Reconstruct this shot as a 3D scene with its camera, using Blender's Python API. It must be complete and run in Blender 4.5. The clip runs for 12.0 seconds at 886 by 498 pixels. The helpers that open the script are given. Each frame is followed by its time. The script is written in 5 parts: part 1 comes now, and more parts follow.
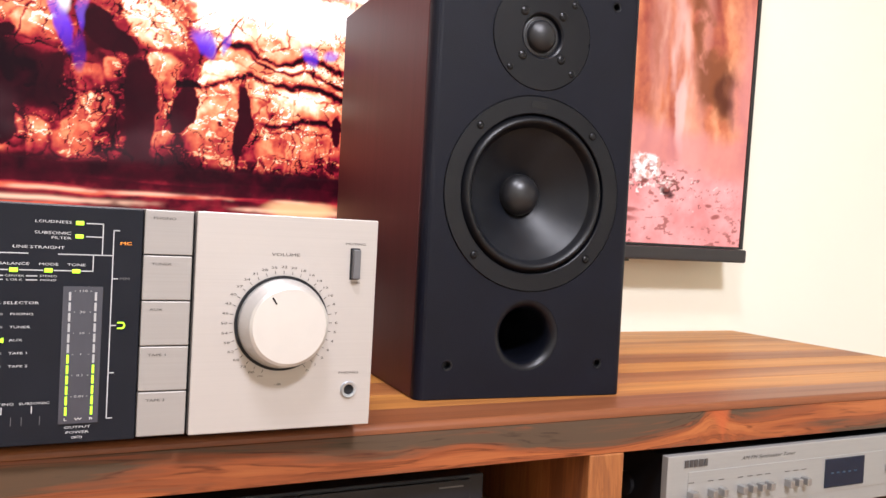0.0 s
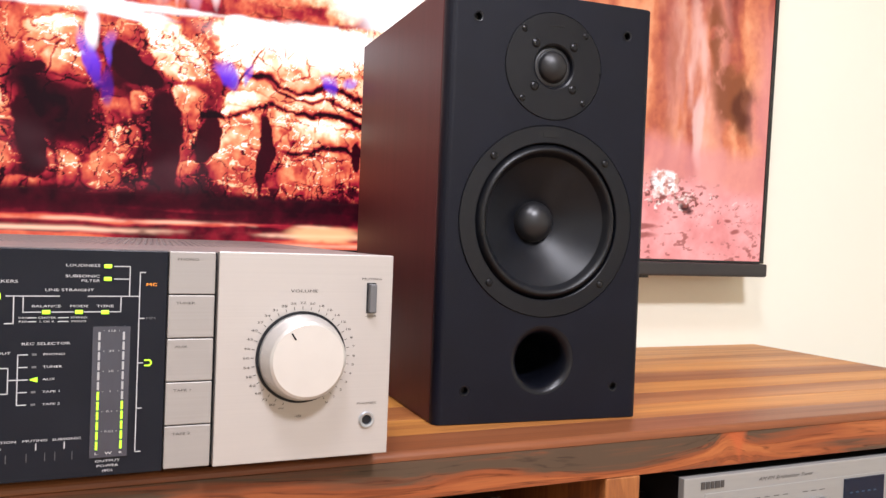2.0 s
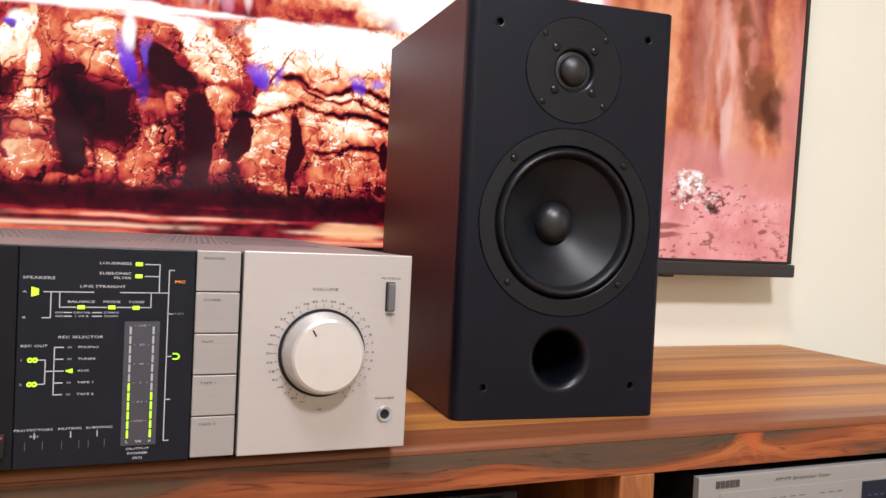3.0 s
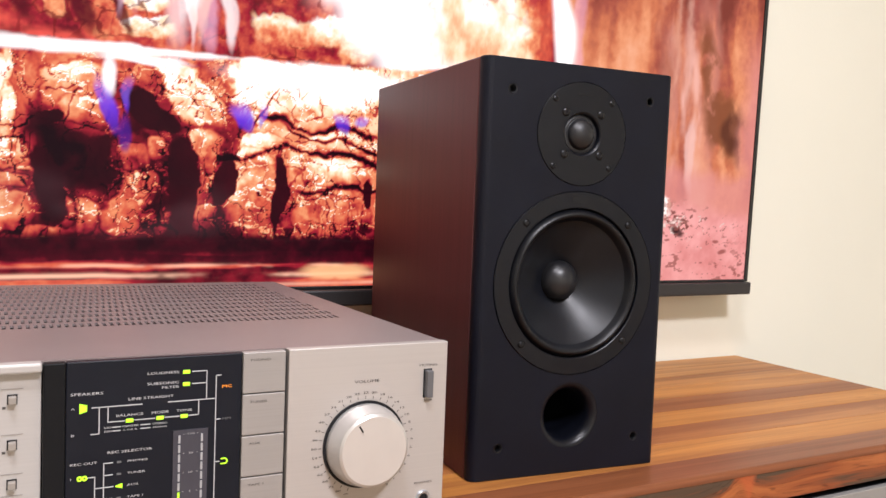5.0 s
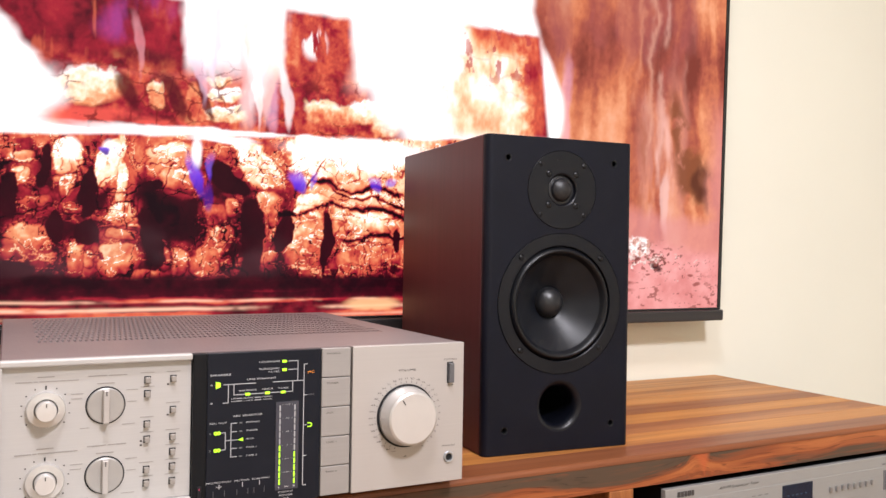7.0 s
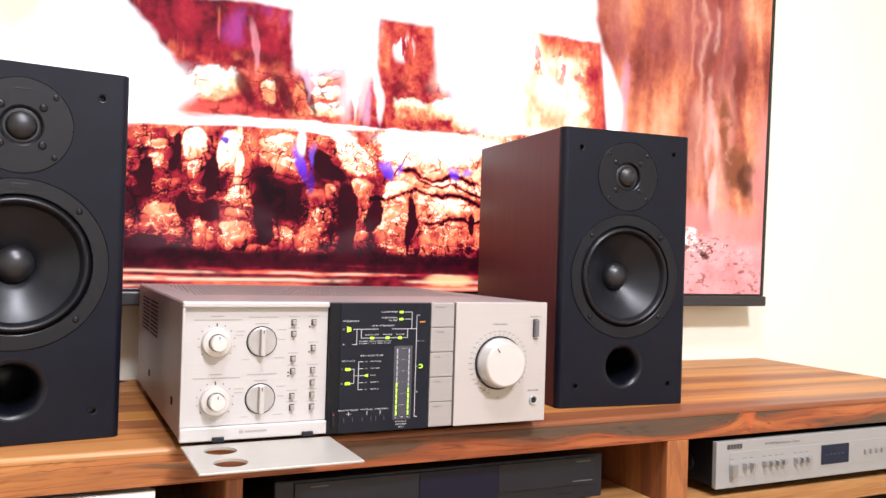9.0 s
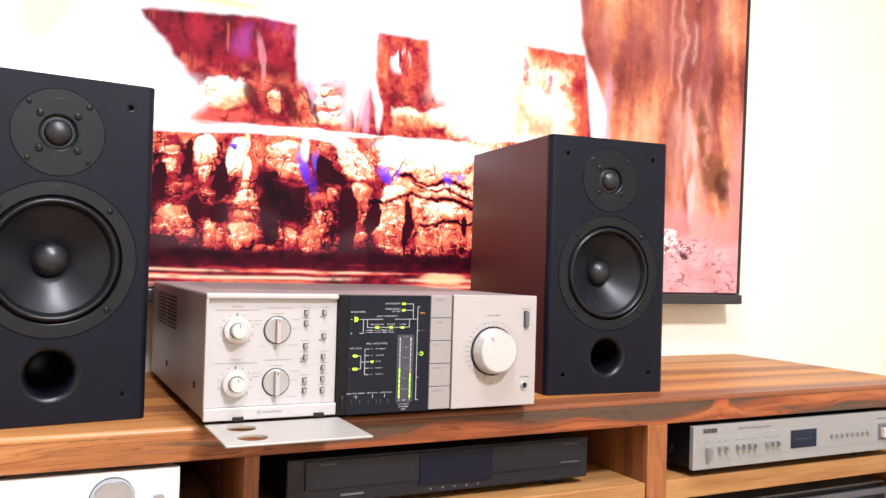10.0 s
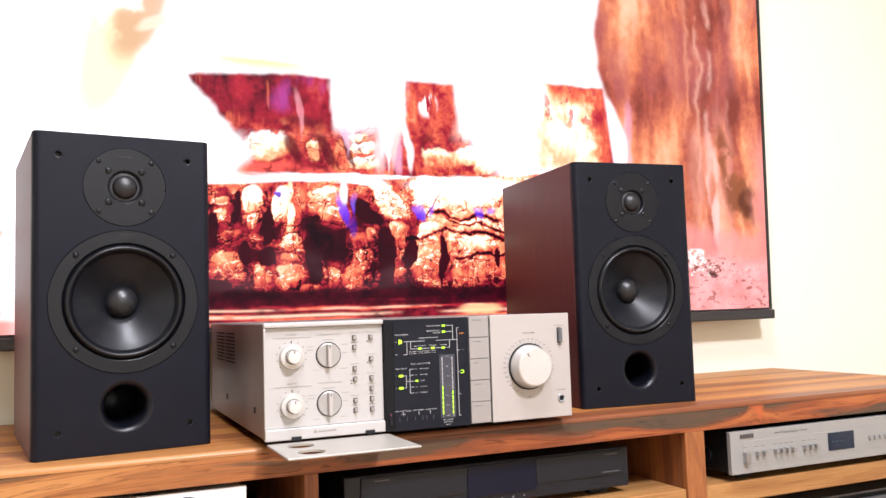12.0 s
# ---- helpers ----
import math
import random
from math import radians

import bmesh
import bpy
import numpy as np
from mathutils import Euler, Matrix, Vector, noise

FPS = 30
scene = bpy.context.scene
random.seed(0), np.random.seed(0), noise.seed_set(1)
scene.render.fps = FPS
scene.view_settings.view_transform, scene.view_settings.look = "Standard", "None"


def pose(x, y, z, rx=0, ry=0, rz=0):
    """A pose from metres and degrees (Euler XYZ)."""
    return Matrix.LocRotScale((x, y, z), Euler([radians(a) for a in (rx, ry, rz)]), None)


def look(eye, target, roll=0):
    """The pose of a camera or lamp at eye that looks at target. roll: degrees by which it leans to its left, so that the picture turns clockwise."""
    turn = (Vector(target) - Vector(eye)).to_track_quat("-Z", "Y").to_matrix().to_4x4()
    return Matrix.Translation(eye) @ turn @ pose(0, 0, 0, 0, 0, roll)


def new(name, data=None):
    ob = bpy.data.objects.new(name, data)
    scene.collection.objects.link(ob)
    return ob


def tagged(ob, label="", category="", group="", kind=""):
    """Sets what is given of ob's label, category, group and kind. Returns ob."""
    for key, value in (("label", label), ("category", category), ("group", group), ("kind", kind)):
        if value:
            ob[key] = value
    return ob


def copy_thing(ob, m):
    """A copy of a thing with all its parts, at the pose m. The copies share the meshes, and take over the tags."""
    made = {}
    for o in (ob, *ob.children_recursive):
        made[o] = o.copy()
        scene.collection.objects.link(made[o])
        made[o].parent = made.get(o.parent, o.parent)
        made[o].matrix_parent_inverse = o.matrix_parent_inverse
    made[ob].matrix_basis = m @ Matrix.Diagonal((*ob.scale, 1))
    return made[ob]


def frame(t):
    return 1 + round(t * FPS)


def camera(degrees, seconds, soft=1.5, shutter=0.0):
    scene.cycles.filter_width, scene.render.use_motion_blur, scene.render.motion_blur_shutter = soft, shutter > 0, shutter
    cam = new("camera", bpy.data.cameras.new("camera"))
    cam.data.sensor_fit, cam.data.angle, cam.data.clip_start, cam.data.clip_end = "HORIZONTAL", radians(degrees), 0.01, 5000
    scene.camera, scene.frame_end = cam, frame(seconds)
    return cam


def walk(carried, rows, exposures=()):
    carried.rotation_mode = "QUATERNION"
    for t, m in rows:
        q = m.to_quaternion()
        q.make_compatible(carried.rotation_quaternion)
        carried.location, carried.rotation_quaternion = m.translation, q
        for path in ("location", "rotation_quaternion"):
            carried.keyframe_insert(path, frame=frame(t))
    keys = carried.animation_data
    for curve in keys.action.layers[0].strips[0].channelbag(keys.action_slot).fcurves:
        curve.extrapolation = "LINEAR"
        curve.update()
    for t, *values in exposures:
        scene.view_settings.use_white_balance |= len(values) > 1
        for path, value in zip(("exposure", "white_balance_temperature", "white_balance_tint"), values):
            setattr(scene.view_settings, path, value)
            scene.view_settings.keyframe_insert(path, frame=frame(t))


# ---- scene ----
cam = camera(56.1, 12.0)
PATH = [
    (0, (0.2, -0.531, 0.693), (1.111, 1.249, 0.645), 3.0),
    (0.5, (0.202, -0.535, 0.701), (1.092, 1.255, 0.652), 2.4),
    (1, (0.202, -0.535, 0.706), (1.084, 1.259, 0.668), 1.9),
    (1.5, (0.201, -0.539, 0.708), (1.076, 1.259, 0.677), 2.0),
    (2, (0.2, -0.55, 0.713), (1.053, 1.259, 0.677), 2.2),
    (2.5, (0.201, -0.566, 0.715), (1.007, 1.264, 0.656), 2.7),
    (3, (0.204, -0.572, 0.719), (0.98, 1.27, 0.665), 2.7),
    (3.2, (0.202, -0.575, 0.717), (0.975, 1.269, 0.684), 2.2),
    (4.8, (0.134, -0.537, 0.787), (1.054, 1.235, 0.67), 2.6),
    (5, (0.122, -0.534, 0.8), (1.08, 1.218, 0.683), 2.2),
    (5.5, (0.09, -0.558, 0.811), (1.117, 1.155, 0.697), 0.8),
    (6, (0.072, -0.627, 0.811), (1.084, 1.096, 0.738), 0.1),
    (6.5, (0.044, -0.702, 0.808), (1.014, 1.047, 0.789), 0.6),
    (7, (0.005, -0.746, 0.789), (0.932, 1.027, 0.794), 0.9),
    (7.5, (-0.027, -0.783, 0.779), (0.858, 1.011, 0.797), 1.0),
    (7.7, (-0.043, -0.796, 0.775), (0.831, 1.003, 0.801), 1.2),
    (9.3, (-0.14, -0.868, 0.746), (0.72, 0.938, 0.762), 1.7),
    (9.5, (-0.152, -0.886, 0.745), (0.717, 0.915, 0.776), 1.6),
    (10, (-0.173, -0.917, 0.735), (0.717, 0.874, 0.77), 1.6),
    (10.5, (-0.187, -0.943, 0.735), (0.717, 0.841, 0.777), 0.9),
    (11, (-0.21, -0.965, 0.732), (0.677, 0.825, 0.825), 0.3),
    (11.5, (-0.204, -0.984, 0.72), (0.637, 0.826, 0.853), -1.6),
    (12, (-0.2, -0.991, 0.705), (0.602, 0.835, 0.852), -1.8),
]
walk(cam, [(t, look(eye, target, roll)) for t, eye, target, roll in PATH],
     exposures=[(t, stops, warm, 16) for t, stops, warm in ((0, 0.36, 6020), (1.5, 0.40, 6020), (2.0, 0.27, 6030), (2.5, -0.02, 6100), (3.2, -0.04, 6130), (4.8, 0.02, 6150), (6.5, 0.08, 6180), (7.7, 0.14, 6180), (9.3, 0.55, 5940), (12, 0.50, 5980))])

# ---- levels of the place, in metres ----
TOP = 0.5485          # top of the bench
FRONT = 0.022         # front of the bench
WALL = 0.490          # wall behind the bench
BOARD = 0.0375        # thickness of the bench top
END = 1.272           # bench end
START = -0.86         # other bench end
SHELF = 0.428         # top of the inner shelf

# ---- world and light ----
world = bpy.data.worlds.new("world")
scene.world = world
world.use_nodes = True
world.node_tree.nodes["Background"].inputs[0].default_value = (0.9, 0.95, 1.0, 1)
world.node_tree.nodes["Background"].inputs[1].default_value = 0.05

# the second lamp is added, out of view, to brighten the left loudspeaker
LAMPS = ((0.50, -1.80, 2.36, 80), (-0.02, -0.75, 2.36, 26))
for lx, ly, lz, watts in LAMPS:
    lamp_data = bpy.data.lights.new("room_lamp", "AREA")
    lamp_data.shape, lamp_data.size, lamp_data.energy = "DISK", 0.42, watts
    lamp_data.color = (1.0, 0.98, 0.97)
    new("room_lamp", lamp_data).matrix_world = pose(lx, ly, lz)


# ---- materials ----
def material(name, color=(0.5, 0.5, 0.5), rough=0.5, metal=0.0, spec=0.5, vary=0.0, scale=(20, 20, 20), bump=0.0, bump_scale=(300, 300, 300), coat=0.0, emit=None, strength=1.0, wear=0.0):
    """Principled surface; vary mottles the colour, bump is fine relief, wear mottles the roughness."""
    m = bpy.data.materials.new(name)
    m.use_nodes = True
    nt = m.node_tree
    b = nt.nodes["Principled BSDF"]
    b.inputs["Base Color"].default_value = (*color, 1)
    b.inputs["Roughness"].default_value = rough
    b.inputs["Metallic"].default_value = metal
    b.inputs["Specular IOR Level"].default_value = spec
    b.inputs["Coat Weight"].default_value = coat
    if emit:
        b.inputs["Emission Color"].default_value = (*emit, 1)
        b.inputs["Emission Strength"].default_value = strength
    if vary or bump or wear:
        tc = nt.nodes.new("ShaderNodeTexCoord")

    def tex(sc, detail=4.0):
        mp = nt.nodes.new("ShaderNodeMapping")
        mp.inputs["Scale"].default_value = sc
        n = nt.nodes.new("ShaderNodeTexNoise")
        n.inputs["Scale"].default_value = 1.0
        n.inputs["Detail"].default_value = detail
        nt.links.new(tc.outputs["Object"], mp.inputs[0])
        nt.links.new(mp.outputs[0], n.inputs["Vector"])
        return n
    if vary:
        n = tex(scale)
        r = nt.nodes.new("ShaderNodeValToRGB")
        r.color_ramp.elements[0].position, r.color_ramp.elements[1].position = 0.3, 0.7
        r.color_ramp.elements[0].color = (*[c * (1 - vary) for c in color], 1)
        r.color_ramp.elements[1].color = (*[min(1, c * (1 + vary)) for c in color], 1)
        nt.links.new(n.outputs[0], r.inputs[0])
        nt.links.new(r.outputs[0], b.inputs["Base Color"])
    if wear:
        n = tex([v * 0.37 for v in scale], 6.0)
        r = nt.nodes.new("ShaderNodeMapRange")
        r.inputs[1].default_value, r.inputs[2].default_value = 0.3, 0.7
        r.inputs[3].default_value, r.inputs[4].default_value = max(0.02, rough - wear), min(1, rough + wear)
        nt.links.new(n.outputs[0], r.inputs[0])
        nt.links.new(r.outputs[0], b.inputs["Roughness"])
    if bump:
        n = tex(bump_scale, 3.0)
        k = nt.nodes.new("ShaderNodeBump")
        k.inputs["Strength"].default_value = bump
        k.inputs["Distance"].default_value = 0.001
        nt.links.new(n.outputs[0], k.inputs["Height"])
        nt.links.new(k.outputs[0], b.inputs["Normal"])
    return m


def wood(name, tones, along=(1.6, 26, 26), rough=0.38, swirl=0.5, flare=None, random_tone=0.5, spread=0.13, alt=None, rings=0.35, pale=None, fine_share=0.34):
    """Long-grained timber, grain along x unless the scale says otherwise. tones: dark, middle, light. flare: x of a
    knot.
    pale: the x from which, and by which, brighter light on one end is painted into the colour, and its tones."""
    m = bpy.data.materials.new(name)
    m.use_nodes = True
    nt = m.node_tree
    b = nt.nodes["Principled BSDF"]
    b.inputs["Specular IOR Level"].default_value = 0.38
    L = nt.links.new

    def node(kind, **kw):
        n = nt.nodes.new("ShaderNode" + kind)
        for k, v in kw.items():
            n.inputs[k].default_value = v
        return n

    def calc(op, a, c):
        n = nt.nodes.new("ShaderNodeMath")
        n.operation = op
        for i, v in enumerate((a, c)):
            if isinstance(v, (int, float)):
                n.inputs[i].default_value = v
            else:
                L(v, n.inputs[i])
        return n.outputs[0]
    tc = node("TexCoord")
    info = node("ObjectInfo")
    sep = node("SeparateXYZ")
    L(tc.outputs["Object"], sep.inputs[0])
    # slow wander of the grain lines
    low = node("Mapping", Scale=(3.2, 9, 9) if along[0] < along[2] else (9, 9, 3.2))
    L(tc.outputs["Object"], low.inputs[0])
    wander = node("TexNoise", Scale=1.0, Detail=2.0)
    L(low.outputs[0], wander.inputs["Vector"])
    shift = calc("MULTIPLY", calc("SUBTRACT", wander.outputs[0], 0.5), 0.03 * swirl)
    if flare is not None:
        d = calc("MULTIPLY", calc("SUBTRACT", sep.outputs[0], flare), 1 / 0.034)
        hump = calc("DIVIDE", -0.0040, calc("ADD", calc("MULTIPLY", d, d), 0.35))
        shift = calc("ADD", shift, hump)
    comb = node("CombineXYZ")
    seed = calc("MULTIPLY", info.outputs["Random"], 37.0)
    if along[0] < along[2]:
        L(calc("ADD", sep.outputs[0], seed), comb.inputs[0])
        L(calc("ADD", sep.outputs[1], shift), comb.inputs[1])
        L(calc("ADD", sep.outputs[2], shift), comb.inputs[2])
    else:
        L(calc("ADD", sep.outputs[0], shift), comb.inputs[0])
        L(calc("ADD", sep.outputs[1], shift), comb.inputs[1])
        L(calc("ADD", sep.outputs[2], seed), comb.inputs[2])
    mp = node("Mapping", Scale=along)
    L(comb.outputs[0], mp.inputs[0])
    broad = node("TexNoise", Scale=1.0, Detail=5.0, Roughness=0.55, Distortion=0.6)
    L(mp.outputs[0], broad.inputs["Vector"])
    fine_map = node("Mapping", Scale=[v * 7 if v > 10 else v * 4 for v in along])
    L(comb.outputs[0], fine_map.inputs[0])
    fine = node("TexNoise", Scale=1.0, Detail=4.0)
    L(fine_map.outputs[0], fine.inputs["Vector"])
    v = calc("ADD", calc("MULTIPLY", broad.outputs[0], 1 - fine_share), calc("MULTIPLY", fine.outputs[0], fine_share))
    v = calc("ADD", v, calc("MULTIPLY", calc("SUBTRACT", info.outputs["Random"], 0.5), 0.22 * random_tone))
    ramp = node("ValToRGB")
    e = ramp.color_ramp.elements
    e[0].position, e[0].color = 0.5 - spread, (*tones[0], 1)
    e[1].position, e[1].color = 0.5 + spread * 1.15, (*tones[2], 1)
    mid = e.new(0.495)
    mid.color = (*tones[1], 1)
    L(v, ramp.inputs[0])
    # thin dark growth lines that follow the figure
    turn = calc("FRACT", calc("MULTIPLY", broad.outputs[0], 13.0), 0.0)
    near = calc("ABSOLUTE", calc("SUBTRACT", turn, 0.5), 0.0)
    thin = node("MapRange")
    thin.inputs[1].default_value, thin.inputs[2].default_value, thin.inputs[3].default_value, thin.inputs[4].default_value = 0.02, 0.22, 1.0, 0.0
    L(near, thin.inputs[0])
    patch = node("MapRange")
    patch.inputs[1].default_value, patch.inputs[2].default_value = 0.42, 0.60
    L(fine.outputs[0], patch.inputs[0])
    amount = calc("MULTIPLY", calc("MULTIPLY", thin.outputs[0], patch.outputs[0]), rings)
    shade = node("MixRGB")
    shade.blend_type = "MULTIPLY"
    shade.inputs[2].default_value = (0.36, 0.30, 0.28, 1)
    L(amount, shade.inputs[0])
    finish = shade.outputs[0]
    if flare is not None:
        # red heartwood fanning upwards from the knot
        reach = calc("MULTIPLY", calc("SUBTRACT", sep.outputs[2], TOP - BOARD + 0.004), 0.62)
        away = calc("ABSOLUTE", calc("SUBTRACT", calc("ADD", sep.outputs[0], shift), flare), 0.0)
        fan = node("MapRange")
        fan.inputs[1].default_value, fan.inputs[2].default_value, fan.inputs[4].default_value = -0.003, 0.006, 0.75
        L(calc("SUBTRACT", reach, away), fan.inputs[0])
        heart = node("MixRGB")
        heart.inputs[2].default_value = (0.44, 0.098, 0.030, 1)
        L(fan.outputs[0], heart.inputs[0])
        L(finish, heart.inputs[1])
        finish = heart.outputs[0]
    L(finish, b.inputs["Base Color"])
    if alt:
        other = node("ValToRGB")
        o = other.color_ramp.elements
        o[0].position, o[0].color = 0.5 - spread, (*alt[0], 1)
        o[1].position, o[1].color = 0.5 + spread, (*alt[1], 1)
        L(v, other.inputs[0])
        pick = node("MapRange")
        pick.inputs[1].default_value, pick.inputs[2].default_value = 0.18, 0.62
        L(calc("ADD", info.outputs["Random"], calc("MULTIPLY", calc("SUBTRACT", broad.outputs[0], 0.5), 1.1)), pick.inputs[0])
        mix = node("MixRGB")
        L(pick.outputs[0], mix.inputs[0])
        L(ramp.outputs[0], mix.inputs[1])
        L(other.outputs[0], mix.inputs[2])
        L(mix.outputs[0], shade.inputs[1])
    elif pale:
        other = node("ValToRGB")
        o = other.color_ramp.elements
        o[0].position, o[0].color = 0.5 - spread, (*pale[2][0], 1)
        o[1].position, o[1].color = 0.5 + spread * 1.15, (*pale[2][2], 1)
        o.new(0.495).color = (*pale[2][1], 1)
        L(v, other.inputs[0])
        run = node("MapRange")
        run.inputs[1].default_value, run.inputs[2].default_value = pale[0], pale[1]
        L(calc("ADD", sep.outputs[0], calc("MULTIPLY", calc("SUBTRACT", broad.outputs[0], 0.5), 0.9)), run.inputs[0])
        mix = node("MixRGB")
        L(run.outputs[0], mix.inputs[0])
        L(ramp.outputs[0], mix.inputs[1])
        L(other.outputs[0], mix.inputs[2])
        L(mix.outputs[0], shade.inputs[1])
    else:
        L(ramp.outputs[0], shade.inputs[1])
    rr = node("MapRange")
    rr.inputs[3].default_value, rr.inputs[4].default_value = rough + 0.12, rough - 0.08
    L(broad.outputs[0], rr.inputs[0])
    L(rr.outputs[0], b.inputs["Roughness"])
    bm_ = node("Bump", Strength=0.25, Distance=0.0006)
    L(fine.outputs[0], bm_.inputs["Height"])
    L(bm_.outputs[0], b.inputs["Normal"])
    return m


M_WALL = material("wall_paint", (0.862, 0.858, 0.742), 0.75, vary=0.02, scale=(2, 2, 2), bump=0.12, bump_scale=(260, 260, 260))
M_CEIL = material("ceiling_paint", (0.82, 0.80, 0.76), 0.8, vary=0.02, scale=(2, 2, 2))
M_FLOOR = wood("floor_laminate", ((0.16, 0.09, 0.05), (0.26, 0.16, 0.09), (0.34, 0.22, 0.13)), along=(2, 18, 18))
M_PLANK = wood("bench_timber", ((0.20, 0.066, 0.021), (0.29, 0.102, 0.030), (0.39, 0.155, 0.045)), along=(1.1, 26, 26), rough=0.42, swirl=0.3, random_tone=0.3, spread=0.17, alt=((0.37, 0.145, 0.028), (0.60, 0.268, 0.058)))
# pale tones below put the brighter light at the left end into the colour
M_EDGE = wood("bench_edge_timber", ((0.080, 0.050, 0.031), (0.255, 0.066, 0.021), (0.40, 0.126, 0.038)), along=(1.7, 40, 40), fine_share=0.14, rough=0.38, swirl=1.2, flare=0.768, random_tone=0, spread=0.095, rings=0.9, pale=(0.20, -0.12, ((0.13, 0.066, 0.030), (0.34, 0.125, 0.036), (0.48, 0.215, 0.066))))
M_NOSE = wood("nosing_timber", ((0.15, 0.048, 0.019), (0.21, 0.069, 0.026), (0.28, 0.102, 0.040)), along=(0.9, 34, 34), rough=0.36, swirl=0.25, random_tone=0, spread=0.15, rings=0.2, pale=(0.18, -0.12, ((0.30, 0.135, 0.045), (0.44, 0.190, 0.055), (0.56, 0.270, 0.085))))
M_POST = wood("post_timber", ((0.18, 0.062, 0.024), (0.30, 0.105, 0.033), (0.40, 0.165, 0.053)), along=(46, 46, 4), rough=0.42, swirl=1.2)
M_SHELF = wood("shelf_timber", ((0.27, 0.115, 0.036), (0.38, 0.185, 0.06), (0.46, 0.25, 0.09)), along=(2.2, 48, 48), rough=0.42, swirl=0.8, random_tone=0.3)
M_SILVER = material("champagne_metal", (0.475, 0.440, 0.415), 0.42, metal=0.35, vary=0.02, scale=(3, 400, 900), bump=0.05, bump_scale=(6, 900, 1500))
M_LEFTSILVER = material("champagne_panel", (0.48, 0.458, 0.440), 0.45, metal=0.3, vary=0.02, scale=(3, 400, 900), bump=0.04, bump_scale=(6, 900, 1500))
M_FLAP = material("flap_metal", (0.40, 0.375, 0.335), 0.45, metal=0.35, vary=0.03, scale=(3, 400, 900), bump=0.04, bump_scale=(6, 900, 1500))
M_TOPCASE = material("amplifier_case_paint", (0.25, 0.205, 0.20), 0.42, metal=0.25, vary=0.05, scale=(9, 9, 9), bump=0.15, bump_scale=(1500, 1500, 1500), wear=0.06)
M_KNOB = material("spun_aluminium", (0.67, 0.64, 0.615), 0.32, metal=0.5, vary=0.02, scale=(60, 60, 60))
M_KNOBSIDE = material("knob_side_aluminium", (0.60, 0.58, 0.56), 0.3, metal=0.6, vary=0.03, scale=(80, 80, 80))
M_TUNER = material("tuner_aluminium", (0.365, 0.362, 0.350), 0.40, metal=0.4, vary=0.02, scale=(3, 400, 900), bump=0.05, bump_scale=(6, 900, 1500))
M_LEVER = material("lever_metal", (0.42, 0.42, 0.43), 0.3, metal=0.85)
M_DISH = material("brushed_dish", (0.40, 0.38, 0.36), 0.38, metal=0.45, vary=0.05, scale=(60, 60, 60))
M_KEY = material("key_metal", (0.335, 0.312, 0.295), 0.45, metal=0.3, vary=0.03, scale=(3, 400, 900), bump=0.04, bump_scale=(6, 900, 1500))
M_BUTTON = material("button_plastic", (0.28, 0.25, 0.22), 0.4, vary=0.05, scale=(60, 60, 60))
M_PALE = material("faded_print", (0.30, 0.275, 0.255), 0.6)
M_PANEL = material("graphite_panel", (0.0100, 0.0112, 0.0165), 0.36, spec=0.16, vary=0.08, scale=(30, 30, 30), wear=0.06)
M_DARK = material("black_plastic", (0.008, 0.0085, 0.011), 0.42, spec=0.3, vary=0.15, scale=(60, 60, 60), wear=0.1)
M_STRIP = material("matt_black_strip", (0.0045, 0.0048, 0.006), 0.55, spec=0.2, vary=0.1, scale=(60, 60, 60))
M_HOLE = material("dark_inside", (0.004, 0.004, 0.005), 0.9)
M_BAFFLE = material("black_baffle_vinyl", (0.0033, 0.0040, 0.0090), 0.50, spec=0.2, vary=0.15, scale=(25, 25, 25), bump=0.35, bump_scale=(1100, 1100, 1100), wear=0.08)
M_DRIVER = material("driver_plastic", (0.0030, 0.0036, 0.0066), 0.33, spec=0.35, vary=0.1, scale=(40, 40, 40), bump=0.1, bump_scale=(900, 900, 900), wear=0.06)
M_RUBBER = material("rubber_surround", (0.0045, 0.0050, 0.0070), 0.36, spec=0.36, vary=0.1, scale=(50, 50, 50), wear=0.05)
M_CONE = material("cone_polymer", (0.0050, 0.0060, 0.0092), 0.38, spec=0.36, vary=0.2, scale=(50, 50, 50), bump=0.04, bump_scale=(500, 500, 500), wear=0.08)
M_CAP = material("dust_cap", (0.012, 0.012, 0.014), 0.36, vary=0.1, scale=(90, 90, 90), bump=0.05, bump_scale=(900, 900, 900))
M_DOME = material("tweeter_dome", (0.009, 0.009, 0.011), 0.40, vary=0.15, scale=(200, 200, 200), bump=0.1, bump_scale=(2000, 2000, 2000))
M_SCREW = material("black_screw", (0.018, 0.018, 0.02), 0.3, metal=0.7, vary=0.2, scale=(200, 200, 200))
M_MAHOG = material("mahogany_vinyl", (0.078, 0.0140, 0.0165), 0.50, spec=0.5, vary=0.14, scale=(160, 160, 5.0), bump=0.08, bump_scale=(900, 900, 30))
M_TVFRAME = material("television_frame", (0.012, 0.012, 0.013), 0.35, vary=0.1, scale=(40, 40, 40))
M_CHIN = material("television_chin", (0.045, 0.043, 0.045), 0.4, metal=0.4, vary=0.05, scale=(3, 300, 300), bump=0.05, bump_scale=(5, 500, 500))
M_WHITE = material("white_print", (0.52, 0.52, 0.53), 0.6)
M_GREY = material("dark_print", (0.055, 0.048, 0.044), 0.6)
M_FAINT = material("dim_print", (0.13, 0.13, 0.135), 0.6)
M_GREEN = material("green_lamp", (0.3, 0.6, 0.02), 0.4, emit=(0.52, 1.0, 0.02), strength=0.95)
